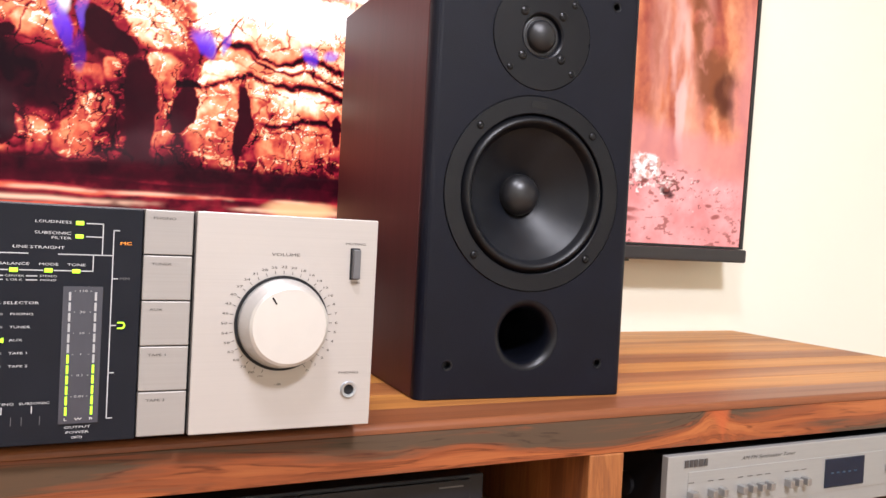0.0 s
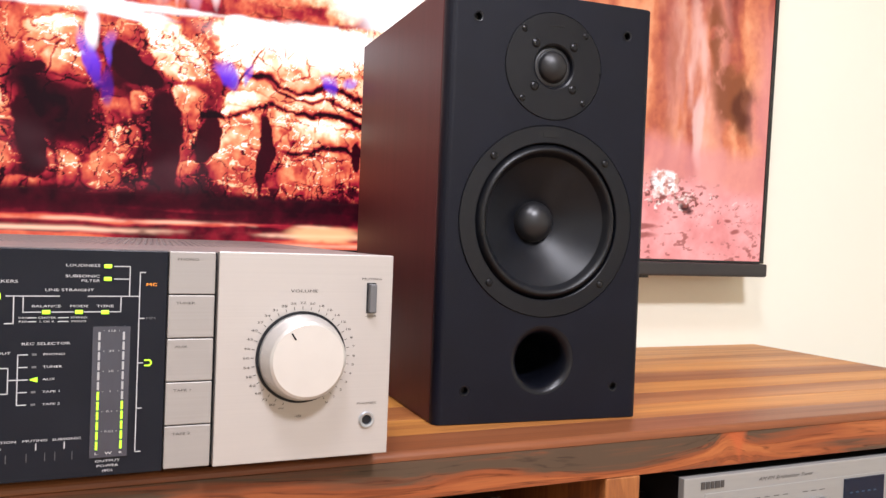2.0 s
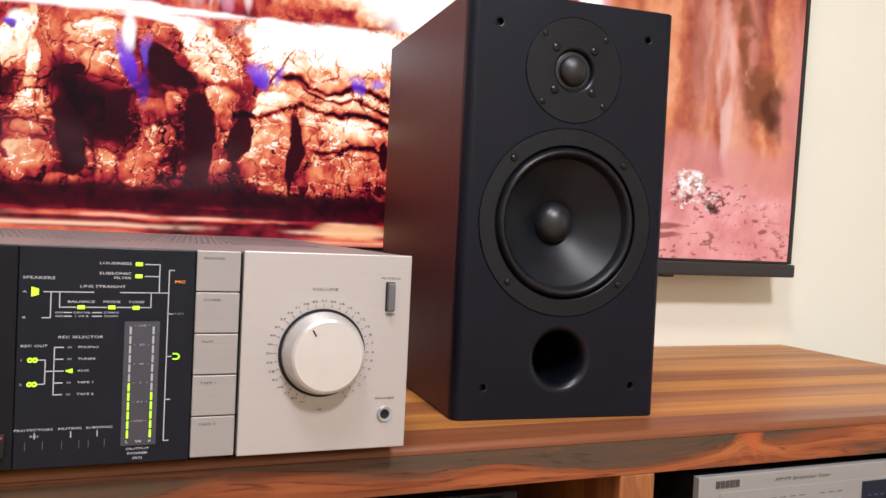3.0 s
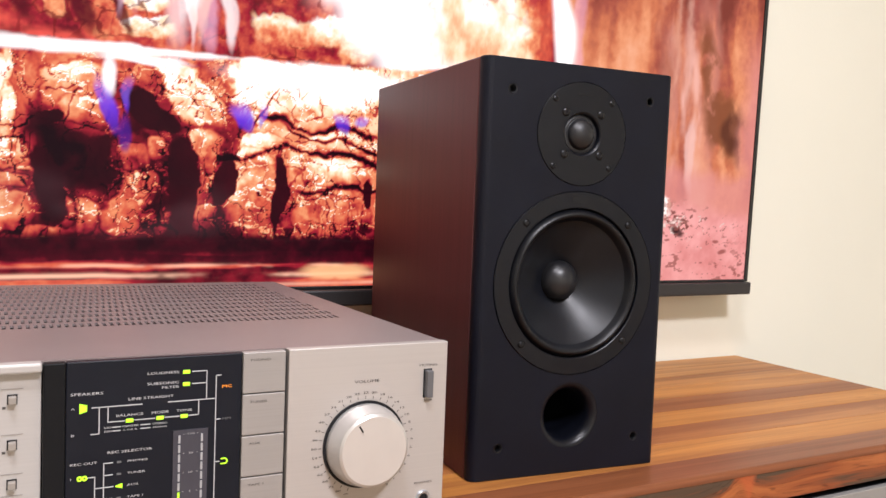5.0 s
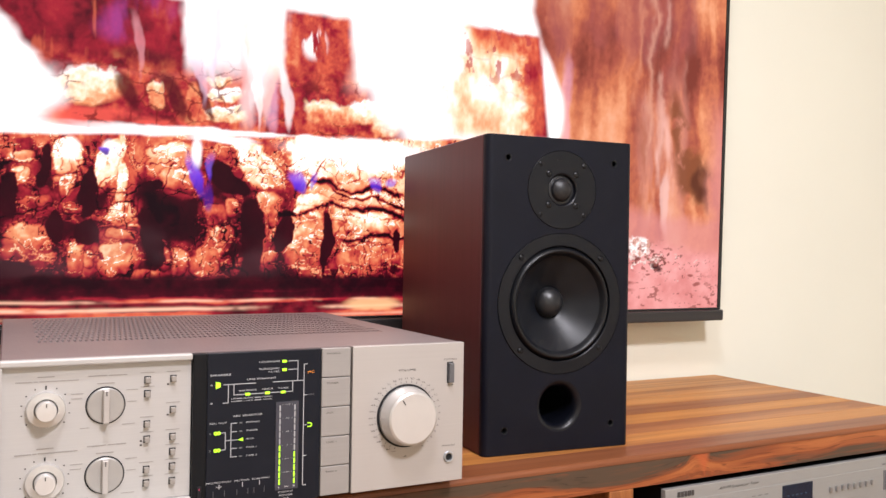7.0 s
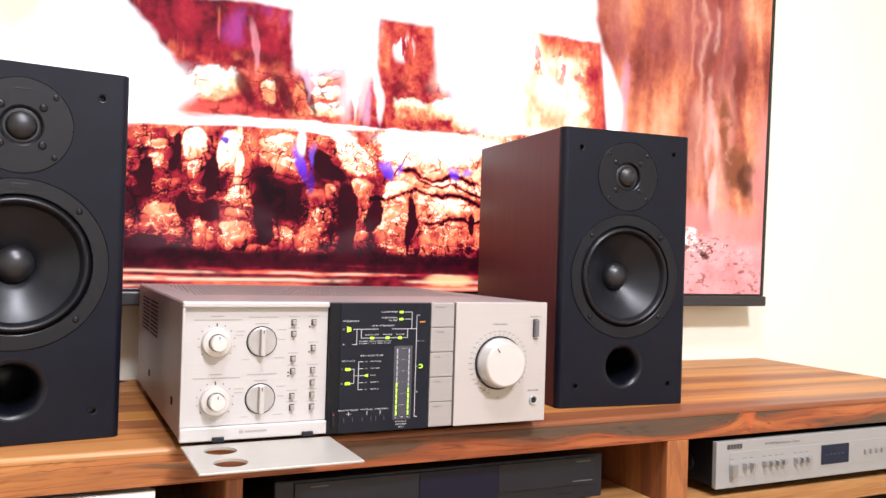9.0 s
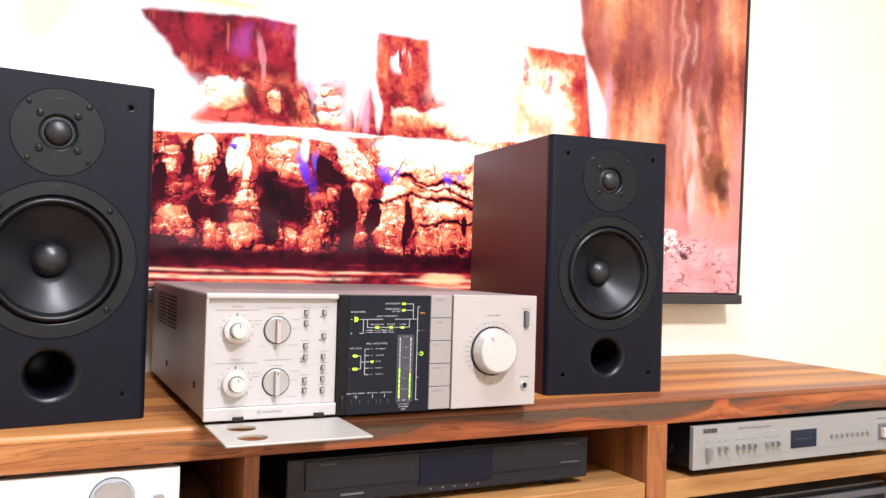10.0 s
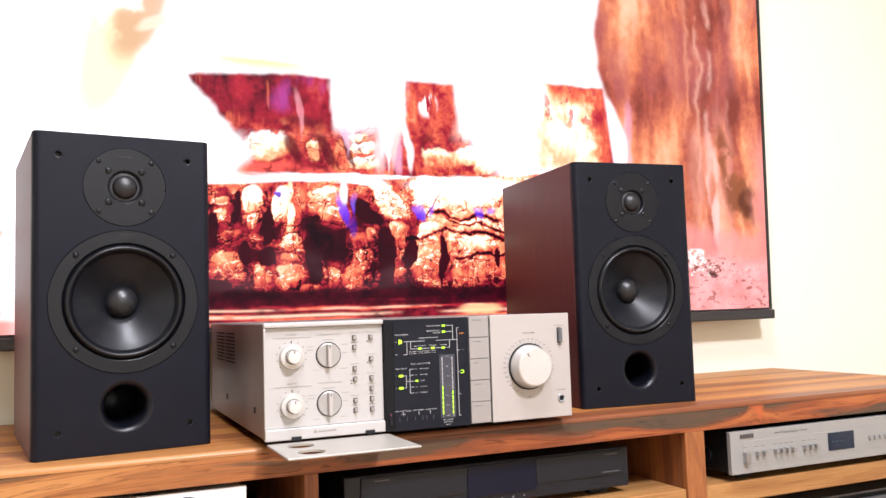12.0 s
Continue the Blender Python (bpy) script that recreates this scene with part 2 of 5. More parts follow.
M_ORANGE = material("orange_lamp", (0.6, 0.2, 0.02), 0.4, emit=(1.0, 0.35, 0.03), strength=0.8)
M_RED = material("red_lamp", (0.3, 0.03, 0.06), 0.4, emit=(1.0, 0.06, 0.2), strength=0.25)
M_METER = material("meter_glass", (0.046, 0.047, 0.062), 0.22, coat=0.2, vary=0.06, scale=(200, 200, 60))
M_SEGMENT = material("unlit_segment", (0.36, 0.36, 0.37), 0.4)
M_DISPLAY = material("blue_display_glass", (0.003, 0.010, 0.028), 0.14, coat=0.08)
M_DIGIT = material("unlit_digit", (0.03, 0.055, 0.085), 0.3)
M_STB = material("receiver_plastic", (0.0085, 0.0100, 0.0155), 0.36, spec=0.4, vary=0.08, scale=(30, 30, 30), wear=0.06, bump=0.06, bump_scale=(1200, 1200, 1200))
M_STBGLASS = material("receiver_window", (0.004, 0.006, 0.019), 0.30, spec=0.3)
M_WHITEDEV = material("white_enamel", (0.80, 0.80, 0.79), 0.4, vary=0.02, scale=(8, 8, 8))
M_CHROME = material("polished_metal", (0.52, 0.56, 0.62), 0.28, metal=0.85, vary=0.04, scale=(90, 90, 90))
M_CABLE = material("black_cable", (0.012, 0.012, 0.012), 0.5, vary=0.1)
M_GREYMETAL = material("grey_case", (0.15, 0.15, 0.16), 0.38, metal=0.4, vary=0.05, scale=(20, 20, 20))
M_LAMPGLASS = material("opal_glass", (0.8, 0.8, 0.78), 0.4, emit=(1.0, 0.98, 0.97), strength=2.0)


# ---- building helpers ----
def part(name, bm, mat, parent=None, label="", smooth=False):
    me = bpy.data.meshes.new(name)
    if smooth:
        for f in bm.faces:
            f.smooth = True
    bm.to_mesh(me)
    bm.free()
    me.materials.append(mat)
    ob = new(name, me)
    if parent is not None:
        ob.parent = parent
    if label:
        ob["label"] = label
    return ob


def thing(name, m, label, category, group="", kind=""):
    ob = new(name)
    ob.empty_display_size = 0.05
    ob.matrix_basis = m
    return tagged(ob, label, category, group, kind)


def box(x0, x1, y0, y1, z0, z1, bevel=0.0, seg=2, bm=None):
    own = bmesh.new()
    bmesh.ops.create_cube(own, size=1)
    for v in own.verts:
        v.co = Vector(((x0 + x1) / 2 + v.co.x * (x1 - x0), (y0 + y1) / 2 + v.co.y * (y1 - y0), (z0 + z1) / 2 + v.co.z * (z1 - z0)))
    if bevel:
        bmesh.ops.bevel(own, geom=own.edges[:], offset=bevel, segments=seg, affect="EDGES", profile=0.5)
    return own if bm is None else join(bm, own)


def join(bm, other):
    me = bpy.data.meshes.new("scratch")
    other.to_mesh(me)
    other.free()
    bm.from_mesh(me)
    bpy.data.meshes.remove(me)
    return bm


def lathe(profile, cx=0.0, cz=0.0, n=48, squash=1.0):
    """Turned round an axis along y through (cx, cz). profile: radius and y, from the middle outwards or back."""
    bm = bmesh.new()
    rings = []
    for r, y in profile:
        if r < 1e-6:
            rings.append([bm.verts.new((cx, y, cz))])
        else:
            rings.append([bm.verts.new((cx + r * math.cos(2 * math.pi * i / n), y, cz + squash * r * math.sin(2 * math.pi * i / n))) for i in range(n)])
    for a, b in zip(rings, rings[1:]):
        for i in range(n):
            j = (i + 1) % n
            if len(a) == 1 and len(b) > 1:
                bm.faces.new((a[0], b[i], b[j]))
            elif len(b) == 1 and len(a) > 1:
                bm.faces.new((a[i], b[0], a[j]))
            elif len(a) > 1:
                bm.faces.new((a[i], b[i], b[j], a[j]))
    bmesh.ops.recalc_face_normals(bm, faces=bm.faces[:])
    return bm


def arc(r0, y0, r1, y1, bulge, n=10):
    """A bowed run of profile points from (r0, y0) to (r1, y1), bulging towards -y."""
    return [(r0 + (r1 - r0) * i / n, y0 + (y1 - y0) * i / n - bulge * math.sin(math.pi * i / n)) for i in range(n + 1)]


def cut(ob, cutters):
    """Takes the bmesh cutters out of ob's mesh."""
    helpers = []
    for c in cutters:
        h = part("cutter", c, ob.data.materials[0], ob.parent)
        helpers.append(h)
        mod = ob.modifiers.new("cut", "BOOLEAN")
        mod.operation, mod.solver, mod.object = "DIFFERENCE", "EXACT", h
    bpy.context.view_layer.update()
    me = bpy.data.meshes.new_from_object(ob.evaluated_get(bpy.context.evaluated_depsgraph_get()))
    ob.modifiers.clear()
    old, ob.data = ob.data, me
    me.name = old.name
    bpy.data.meshes.remove(old)
    for h in helpers:
        me_h = h.data
        bpy.data.objects.remove(h)
        bpy.data.meshes.remove(me_h)
    return ob


def rod(r, depth, cx, cz, y0, n=32):
    return lathe([(0, y0), (r, y0), (r, y0 + depth), (0, y0 + depth)], cx, cz, n)


def words(text, x, y, z, size, mat, parent, align="CENTER", wide=1.35, name="printed_word", shear=0.0):
    """Flat printed letters facing -y; z is the middle of the line."""
    cu = bpy.data.curves.new("letters", "FONT")
    cu.body, cu.size, cu.align_x, cu.align_y = text, size, align, "CENTER"
    cu.resolution_u, cu.shear = 2, shear
    tmp = new("letters", cu)
    bpy.context.view_layer.update()
    me = bpy.data.meshes.new_from_object(tmp.evaluated_get(bpy.context.evaluated_depsgraph_get()))
    bpy.data.objects.remove(tmp)
    bpy.data.curves.remove(cu)
    me.transform(pose(x, y, z) @ pose(0, 0, 0, 90) @ Matrix.Diagonal((wide * 1.1, 0.86, 1, 1)))
    me.materials.clear()
    me.materials.append(mat)
    ob = new(name, me)
    ob.parent = parent
    return ob


def line(points, y, w, mat, parent, name="printed_line"):
    """A printed line of width w through (x, z) points, on the plane y."""
    bm = bmesh.new()
    for (x0, z0), (x1, z1) in zip(points, points[1:]):
        box(min(x0, x1) - w / 2, max(x0, x1) + w / 2, y, y + 0.0003, min(z0, z1) - w / 2, max(z0, z1) + w / 2, bm=bm)
    return part(name, bm, mat, parent)


def slab(name, x0, x1, y0, y1, z0, z1, mat, parent, bevel=0.0004, label="", seg=2):
    return part(name, box(x0, x1, y0, y1, z0, z1, bevel, seg), mat, parent, label)


# ---- the room ----
RX0, RX1, RY0, RZ1 = -2.3, 3.1, -3.3, 2.45
def room_piece(name, x0, x1, y0, y1, z0, z1, mat, label, category):
    return tagged(part(name, box(x0, x1, y0, y1, z0, z1), mat), label, category, kind="structure")


room_piece("wall_north", RX0 - 0.1, RX1 + 0.1, WALL, WALL + 0.12, 0, RZ1, M_WALL, "plain cream painted wall behind the television", "wall")
room_piece("wall_south", RX0 - 0.1, RX1 + 0.1, RY0 - 0.12, RY0, 0, RZ1, M_WALL, "plain cream painted wall of the room", "wall")
room_piece("wall_west", RX0 - 0.12, RX0, RY0, WALL, 0, RZ1, M_WALL, "plain cream painted side wall", "wall")
room_piece("wall_east", RX1, RX1 + 0.12, RY0, WALL, 0, RZ1, M_WALL, "plain cream painted side wall", "wall")
room_piece("ceiling", RX0 - 0.12, RX1 + 0.12, RY0 - 0.12, WALL + 0.12, RZ1, RZ1 + 0.1, M_CEIL, "plain white painted ceiling", "ceiling")
room_piece("floor", RX0 - 0.12, RX1 + 0.12, RY0 - 0.12, WALL + 0.12, -0.1, 0, M_FLOOR, "brown wood laminate floor", "floor")



def ceiling_lamp(x, y):
    lamp = thing("ceiling_lamp", pose(x, y, RZ1), "assumed round opal glass ceiling lamp out of view, switched on", "lamp", "lamps on the ceiling")
    for name, profile, mat, label in (("lamp_base", [(0, 0), (0.26, 0), (0.26, 0.03), (0.24, 0.035), (0, 0.035)], M_CEIL, ""),
                                      ("lamp_ring", [(0.25, 0.036), (0.245, 0.055), (0.215, 0.058), (0.213, 0.036)], M_LAMPGLASS, "opal glass rim")):
        turned = lathe(profile, n=40)
        bmesh.ops.rotate(turned, cent=(0, 0, 0), matrix=Matrix.Rotation(radians(-90), 3, "X"), verts=turned.verts)
        part(name, turned, mat, lamp, label)


# unseen fixtures, one for each lamp, the added one too
for lx, ly, lz, watts in LAMPS:
    ceiling_lamp(lx, ly)


# ---- the bench ----
bench = thing("tv_bench", pose(0, 0, 0), "long low reddish solid wood media bench with open bays", "bench")
# front board with a softly rounded nose, then staves back to the wall
EDGE_W = 0.046
front_board = part("front_board", box(START, END, FRONT, FRONT + EDGE_W, TOP - BOARD, TOP - 0.0072, 0.0006, 1), M_EDGE, bench, "strongly figured red-brown front board")
nose = box(START, END, FRONT - 0.0003, FRONT + EDGE_W, TOP - 0.0070, TOP)
bmesh.ops.bevel(nose, geom=[e for e in nose.edges if all(v.co.y < FRONT + 0.01 and v.co.z > TOP - 0.001 for v in e.verts)], offset=0.0055, segments=5, affect="EDGES", profile=0.5)
part("nosing", nose, M_NOSE, bench, "smooth brown rounded nosing")


def upright(x0, x1, label):
    p = part("upright", box(x0, x1, FRONT, WALL - 0.01, 0.05, TOP - BOARD, 0.0015), M_POST, bench, label)
    return p


upright(0.051, 0.069, "light-grained wooden upright")
upright(0.631, 0.667, "reddish wooden upright")
upright(END - 0.05, END - 0.012, "wooden end upright")
upright(START + 0.01, START + 0.05, "wooden end upright")
for a, c in ((START + 0.051, 0.050), (0.07, 0.630), (0.668, END - 0.051)):
    part("shelf_board", box(a, c, FRONT + 0.002, WALL - 0.02, SHELF - 0.03, SHELF, 0.002), M_SHELF, bench, "yellowish pine shelf board")
    part("bottom_board", box(a, c, FRONT + 0.002, WALL - 0.02, 0.07, 0.10, 0.002), M_SHELF, bench)
    part("back_panel", box(a, c, WALL - 0.019, WALL - 0.011, 0.101, TOP - BOARD - 0.001), M_POST, bench)
part("plinth", box(START + 0.06, END - 0.06, 0.06, WALL - 0.03, 0.0, 0.05, 0.002), M_POST, bench)


# ---- the television ----
SCREEN_Y = 0.434
TV_X0, TV_X1, TV_Z0, TV_Z1 = -0.432, 1.2295, 0.664, 1.625
tv = thing("television", Matrix.Translation((0, SCREEN_Y, TV_Z0)) @ pose(0, 0, 0, 1.3), "large wall-mounted flat television showing a log fire", "television")
H = TV_Z1 - TV_Z0
slab("back_shell", TV_X0 + 0.004, TV_X1 - 0.004, 0.008, 0.036, 0.012, H - 0.004, M_TVFRAME, tv, 0.003)
slab("chin", TV_X0 - 0.001, TV_X1 + 0.001, -0.009, 0.014, 0.0, 0.0205, M_CHIN, tv, 0.0025, "dark grey metal lower rail")
for nm, x0, x1, z0, z1 in (("side_bezel", TV_X0, TV_X0 + 0.007, 0.021, H), ("side_bezel", TV_X1 - 0.007, TV_X1, 0.021, H), ("top_bezel", TV_X0 + 0.0072, TV_X1 - 0.0072, H - 0.007, H), ("lower_bezel", TV_X0 + 0.0072, TV_X1 - 0.0072, 0.0208, 0.0245)):
    slab(nm, x0, x1, -0.0015, 0.0075, z0, z1, M_TVFRAME, tv, 0.0008)
slab("sensor", 0.977, 0.999, -0.004, 0.010, -0.0035, 0.0002, M_TVFRAME, tv, 0.0006, "small black sensor under the rail")
slab("wall_bracket", 0.20, 0.60, 0.037, 0.05, 0.3, 0.6, M_TVFRAME, tv, 0.002)


# the burning logs on the screen: colours laid on a fine grid by formula
def hashed(i, j, k):
    v = np.sin(i * 127.1 + j * 311.7 + k * 74.7) * 43758.5453
    return v - np.floor(v)


def noise2(u, v, k=0):
    i, j = np.floor(u), np.floor(v)
    f, g = u - i, v - j
    f, g = f * f * (3 - 2 * f), g * g * (3 - 2 * g)
    return (hashed(i, j, k) * (1 - f) + hashed(i + 1, j, k) * f) * (1 - g) + (hashed(i, j + 1, k) * (1 - f) + hashed(i + 1, j + 1, k) * f) * g


def fbm(u, v, k=0, octaves=4):
    total, amp = 0, 0.5
    for o in range(octaves):
        total = total + amp * noise2(u * 2 ** o, v * 2 ** o, k + 13 * o)
        amp *= 0.5
    return total / (1 - 0.5 ** octaves)


def cracks(u, v, k=0):
    """Distance to the nearest crack between jittered cells, and each cell's own number."""
    i, j = np.floor(u), np.floor(v)
    best, second, own = np.full(u.shape, 9.0), np.full(u.shape, 9.0), np.zeros(u.shape)
    for di in (-1, 0, 1):
        for dj in (-1, 0, 1):
            a, c = i + di, j + dj
            e, f = np.abs(a + 0.1 + 0.8 * hashed(a, c, k) - u), np.abs(c + 0.1 + 0.8 * hashed(a, c, k + 5) - v)
            d = np.maximum(e, f) * 0.8 + 0.2 * (e + f)
            own = np.where(d < best, hashed(a, c, k + 9), own)
            second = np.minimum(second, np.maximum(best, d))
            best = np.minimum(best, d)
    return second - best, own


def tongue(x, z, cx, cz, rx, rz, lean=0.0, k=0):
    """A ragged lick of flame."""
    bx = x + 0.030 * (fbm(x * 26, z * 16, 90 + k) - 0.5) + lean * (z - cz)
    bz = z + 0.024 * (fbm(x * 30, z * 22, 91 + k) - 0.5)
    d = np.hypot((bx - cx) / (rx * (1.0 + 0.45 * np.clip((bz - cz) / rz, -1, 1))), (bz - cz) / rz)
    return (1 - step(0.55, 1.10, d)) * (0.75 + 0.25 * step(0.3, 0.6, fbm(x * 50, z * 20, 92 + k)))


def step(a, c, v):
    t = np.clip((v - a) / (c - a), 0, 1)
    return t * t * (3 - 2 * t)


def spot(x, z, cx, cz, rx, rz, lean=0.0):
    """A soft-edged blot, 1 inside."""
    d = np.hypot((x - cx - lean * (z - cz)) / rx, (z - cz) / rz)
    return 1 - step(0.6, 1.25, d)


def over(base, mask, color):
    return base + (np.stack([np.broadcast_to(np.asarray(c, float), mask.shape) for c in color], -1) - base) * mask[..., None]


def heat(h):
    """Glow colour of burning wood, from charred (0) to white hot (1)."""
    stops = [0, 0.14, 0.3, 0.48, 0.66, 0.82, 1.0]
    red = [0.012, 0.075, 0.40, 0.76, 0.98, 1.15, 1.35]
    green = [0.002, 0.003, 0.016, 0.120, 0.36, 0.82, 1.24]
    blue = [0.004, 0.009, 0.030, 0.058, 0.150, 0.48, 1.12]
    return [np.interp(h, stops, c) for c in (red, green, blue)]


def slab_mask(qx, qz, cx, cz, rx, rz, rough, lean=0.0):
    """A rounded block with a ragged edge, 1 inside."""
    d = (np.abs((qx - cx - lean * (qz - cz)) / rx) ** 3 + np.abs((qz - cz) / rz) ** 3) ** (1 / 3)
    return 1 - step(0.80, 1.08, d + rough)


def lick(x, z, cx, cz, rx, rz, k):
    """A forked violet lick of gas flame."""
    a = tongue(x, z, cx - 0.35 * rx, cz, rx * 0.60, rz, 0.30, k)
    c = 0.8 * tongue(x, z, cx + 0.75 * rx, cz + 0.25 * rz, rx * 0.35, rz * 0.7, -0.1, k + 3)
    return np.maximum(a, c) * step(cz + 1.25 * rz, cz - 0.2 * rz, z)


# burning faces along the top of the front log: middle, half sizes, lean, glow
UPPER_FACES = ((-0.015, 0.906, 0.051, 0.015, 0, 0.36), (0.016, 0.900, 0.014, 0.007, 0, 0.66), (-0.044, 0.881, 0.022, 0.005, -1.2, 0.9), (-0.040, 0.857, 0.013, 0.009, -0.8, 0.8),
               (0.014, 0.875, 0.011, 0.012, 0, 0.7), (0.072, 0.903, 0.018, 0.027, 0, 0.88), (0.072, 0.863, 0.009, 0.016, 0.1, 0.62), (0.119, 0.901, 0.016, 0.030, 0.45, 0.9),
               (0.134, 0.870, 0.007, 0.029, 0, 0.78), (0.201, 0.910, 0.032, 0.022, 0.3, 0.7), (0.215, 0.881, 0.027, 0.015, -0.5, 0.6), (0.322, 0.906, 0.031, 0.039, -0.7, 0.86),
               (0.429, 0.927, 0.066, 0.031, 0, 0.97), (0.498, 0.930, 0.054, 0.032, 0, 0.99))
# faces half way down
MIDDLE_FACES = ((0.137, 0.829, 0.021, 0.017, 0, 0.8), (0.135, 0.801, 0.018, 0.007, 0, 0.6), (0.035, 0.841, 0.017, 0.009, 0, 0.34), (0.081, 0.833, 0.016, 0.007, 0, 0.32),
                (0.262, 0.832, 0.015, 0.014, 0, 0.46), (0.285, 0.842, 0.009, 0.012, 0, 0.56), (0.264, 0.798, 0.021, 0.021, 0.2, 0.6), (0.336, 0.847, 0.019, 0.020, 0, 0.66),
                (0.337, 0.811, 0.009, 0.039, 0.2, 0.5), (0.336, 0.775, 0.017, 0.008, 0, 0.56), (0.405, 0.860, 0.025, 0.012, 0.5, 0.86), (0.509, 0.865, 0.053, 0.012, -0.4, 0.86),
                (0.396, 0.836, 0.023, 0.018, 0, 0.8), (0.446, 0.816, 0.011, 0.037, 0, 0.76), (0.496, 0.830, 0.043, 0.017, 0, 0.84))
# the row of blocks at the foot
LOWER_FACES = ((0.025, 0.789, 0.029, 0.027, 0, 0.58), (-0.026, 0.779, 0.019, 0.006, -0.8, 0.55), (0.082, 0.767, 0.012, 0.023, 0, 0.62), (0.099, 0.769, 0.007, 0.013, 0, 0.58),
               (0.134, 0.769, 0.026, 0.021, 0, 0.66), (0.173, 0.749, 0.026, 0.007, 0, 0.48), (0.193, 0.772, 0.008, 0.017, 0, 0.55), (0.214, 0.769, 0.011, 0.020, 0, 0.6),
               (0.252, 0.769, 0.023, 0.021, 0, 0.63), (0.278, 0.768, 0.009, 0.011, 0, 0.4), (0.397, 0.789, 0.035, 0.048, -0.15, 0.62), (0.481, 0.803, 0.037, 0.010, 0, 0.7),
               (0.492, 0.773, 0.039, 0.025, 0, 0.58), (0.457, 0.770, 0.015, 0.025, 0, 0.6), (0.534, 0.773, 0.014, 0.018, 0, 0.45))
# charred hollows: middle, half sizes, lean
HOLLOWS = ((0.003, 0.852, 0.011, 0.032, 0), (0.043, 0.888, 0.007, 0.031, 0.2), (0.096, 0.861, 0.009, 0.041, 0.1), (0.177, 0.799, 0.019, 0.046, -0.15),
           (0.176, 0.873, 0.017, 0.009, 0.6), (0.224, 0.830, 0.012, 0.031, 0.3), (0.279, 0.882, 0.028, 0.025, -0.9), (0.312, 0.804, 0.018, 0.062, 0),
           (0.359, 0.809, 0.015, 0.029, 0.25), (0.424, 0.800, 0.009, 0.052, 0), (0.009, 0.752, 0.029, 0.017, 0), (0.093, 0.802, 0.018, 0.017, 0),
           (0.541, 0.805, 0.007, 0.024, 0), (0.056, 0.809, 0.009, 0.023, 0))


def pebbles(u, v, k, size):
    """Round stones strewn over jittered cells: how far inside the nearest one, and its own number."""
    i, j = np.floor(u), np.floor(v)
    best, own = np.full(u.shape, -9.0), np.zeros(u.shape)
    for di in (-1, 0, 1):
        for dj in (-1, 0, 1):
            a, c = i + di, j + dj
            r = 0.55 * (0.35 + 0.65 * hashed(a, c, k + 2)) * size
            d = r - np.hypot(a + 0.15 + 0.7 * hashed(a, c, k) - u, c + 0.15 + 0.7 * hashed(a, c, k + 1) - v)
            own = np.where(d > best, hashed(a, c, k + 9), own)
            best = np.maximum(best, d)
    return best, own


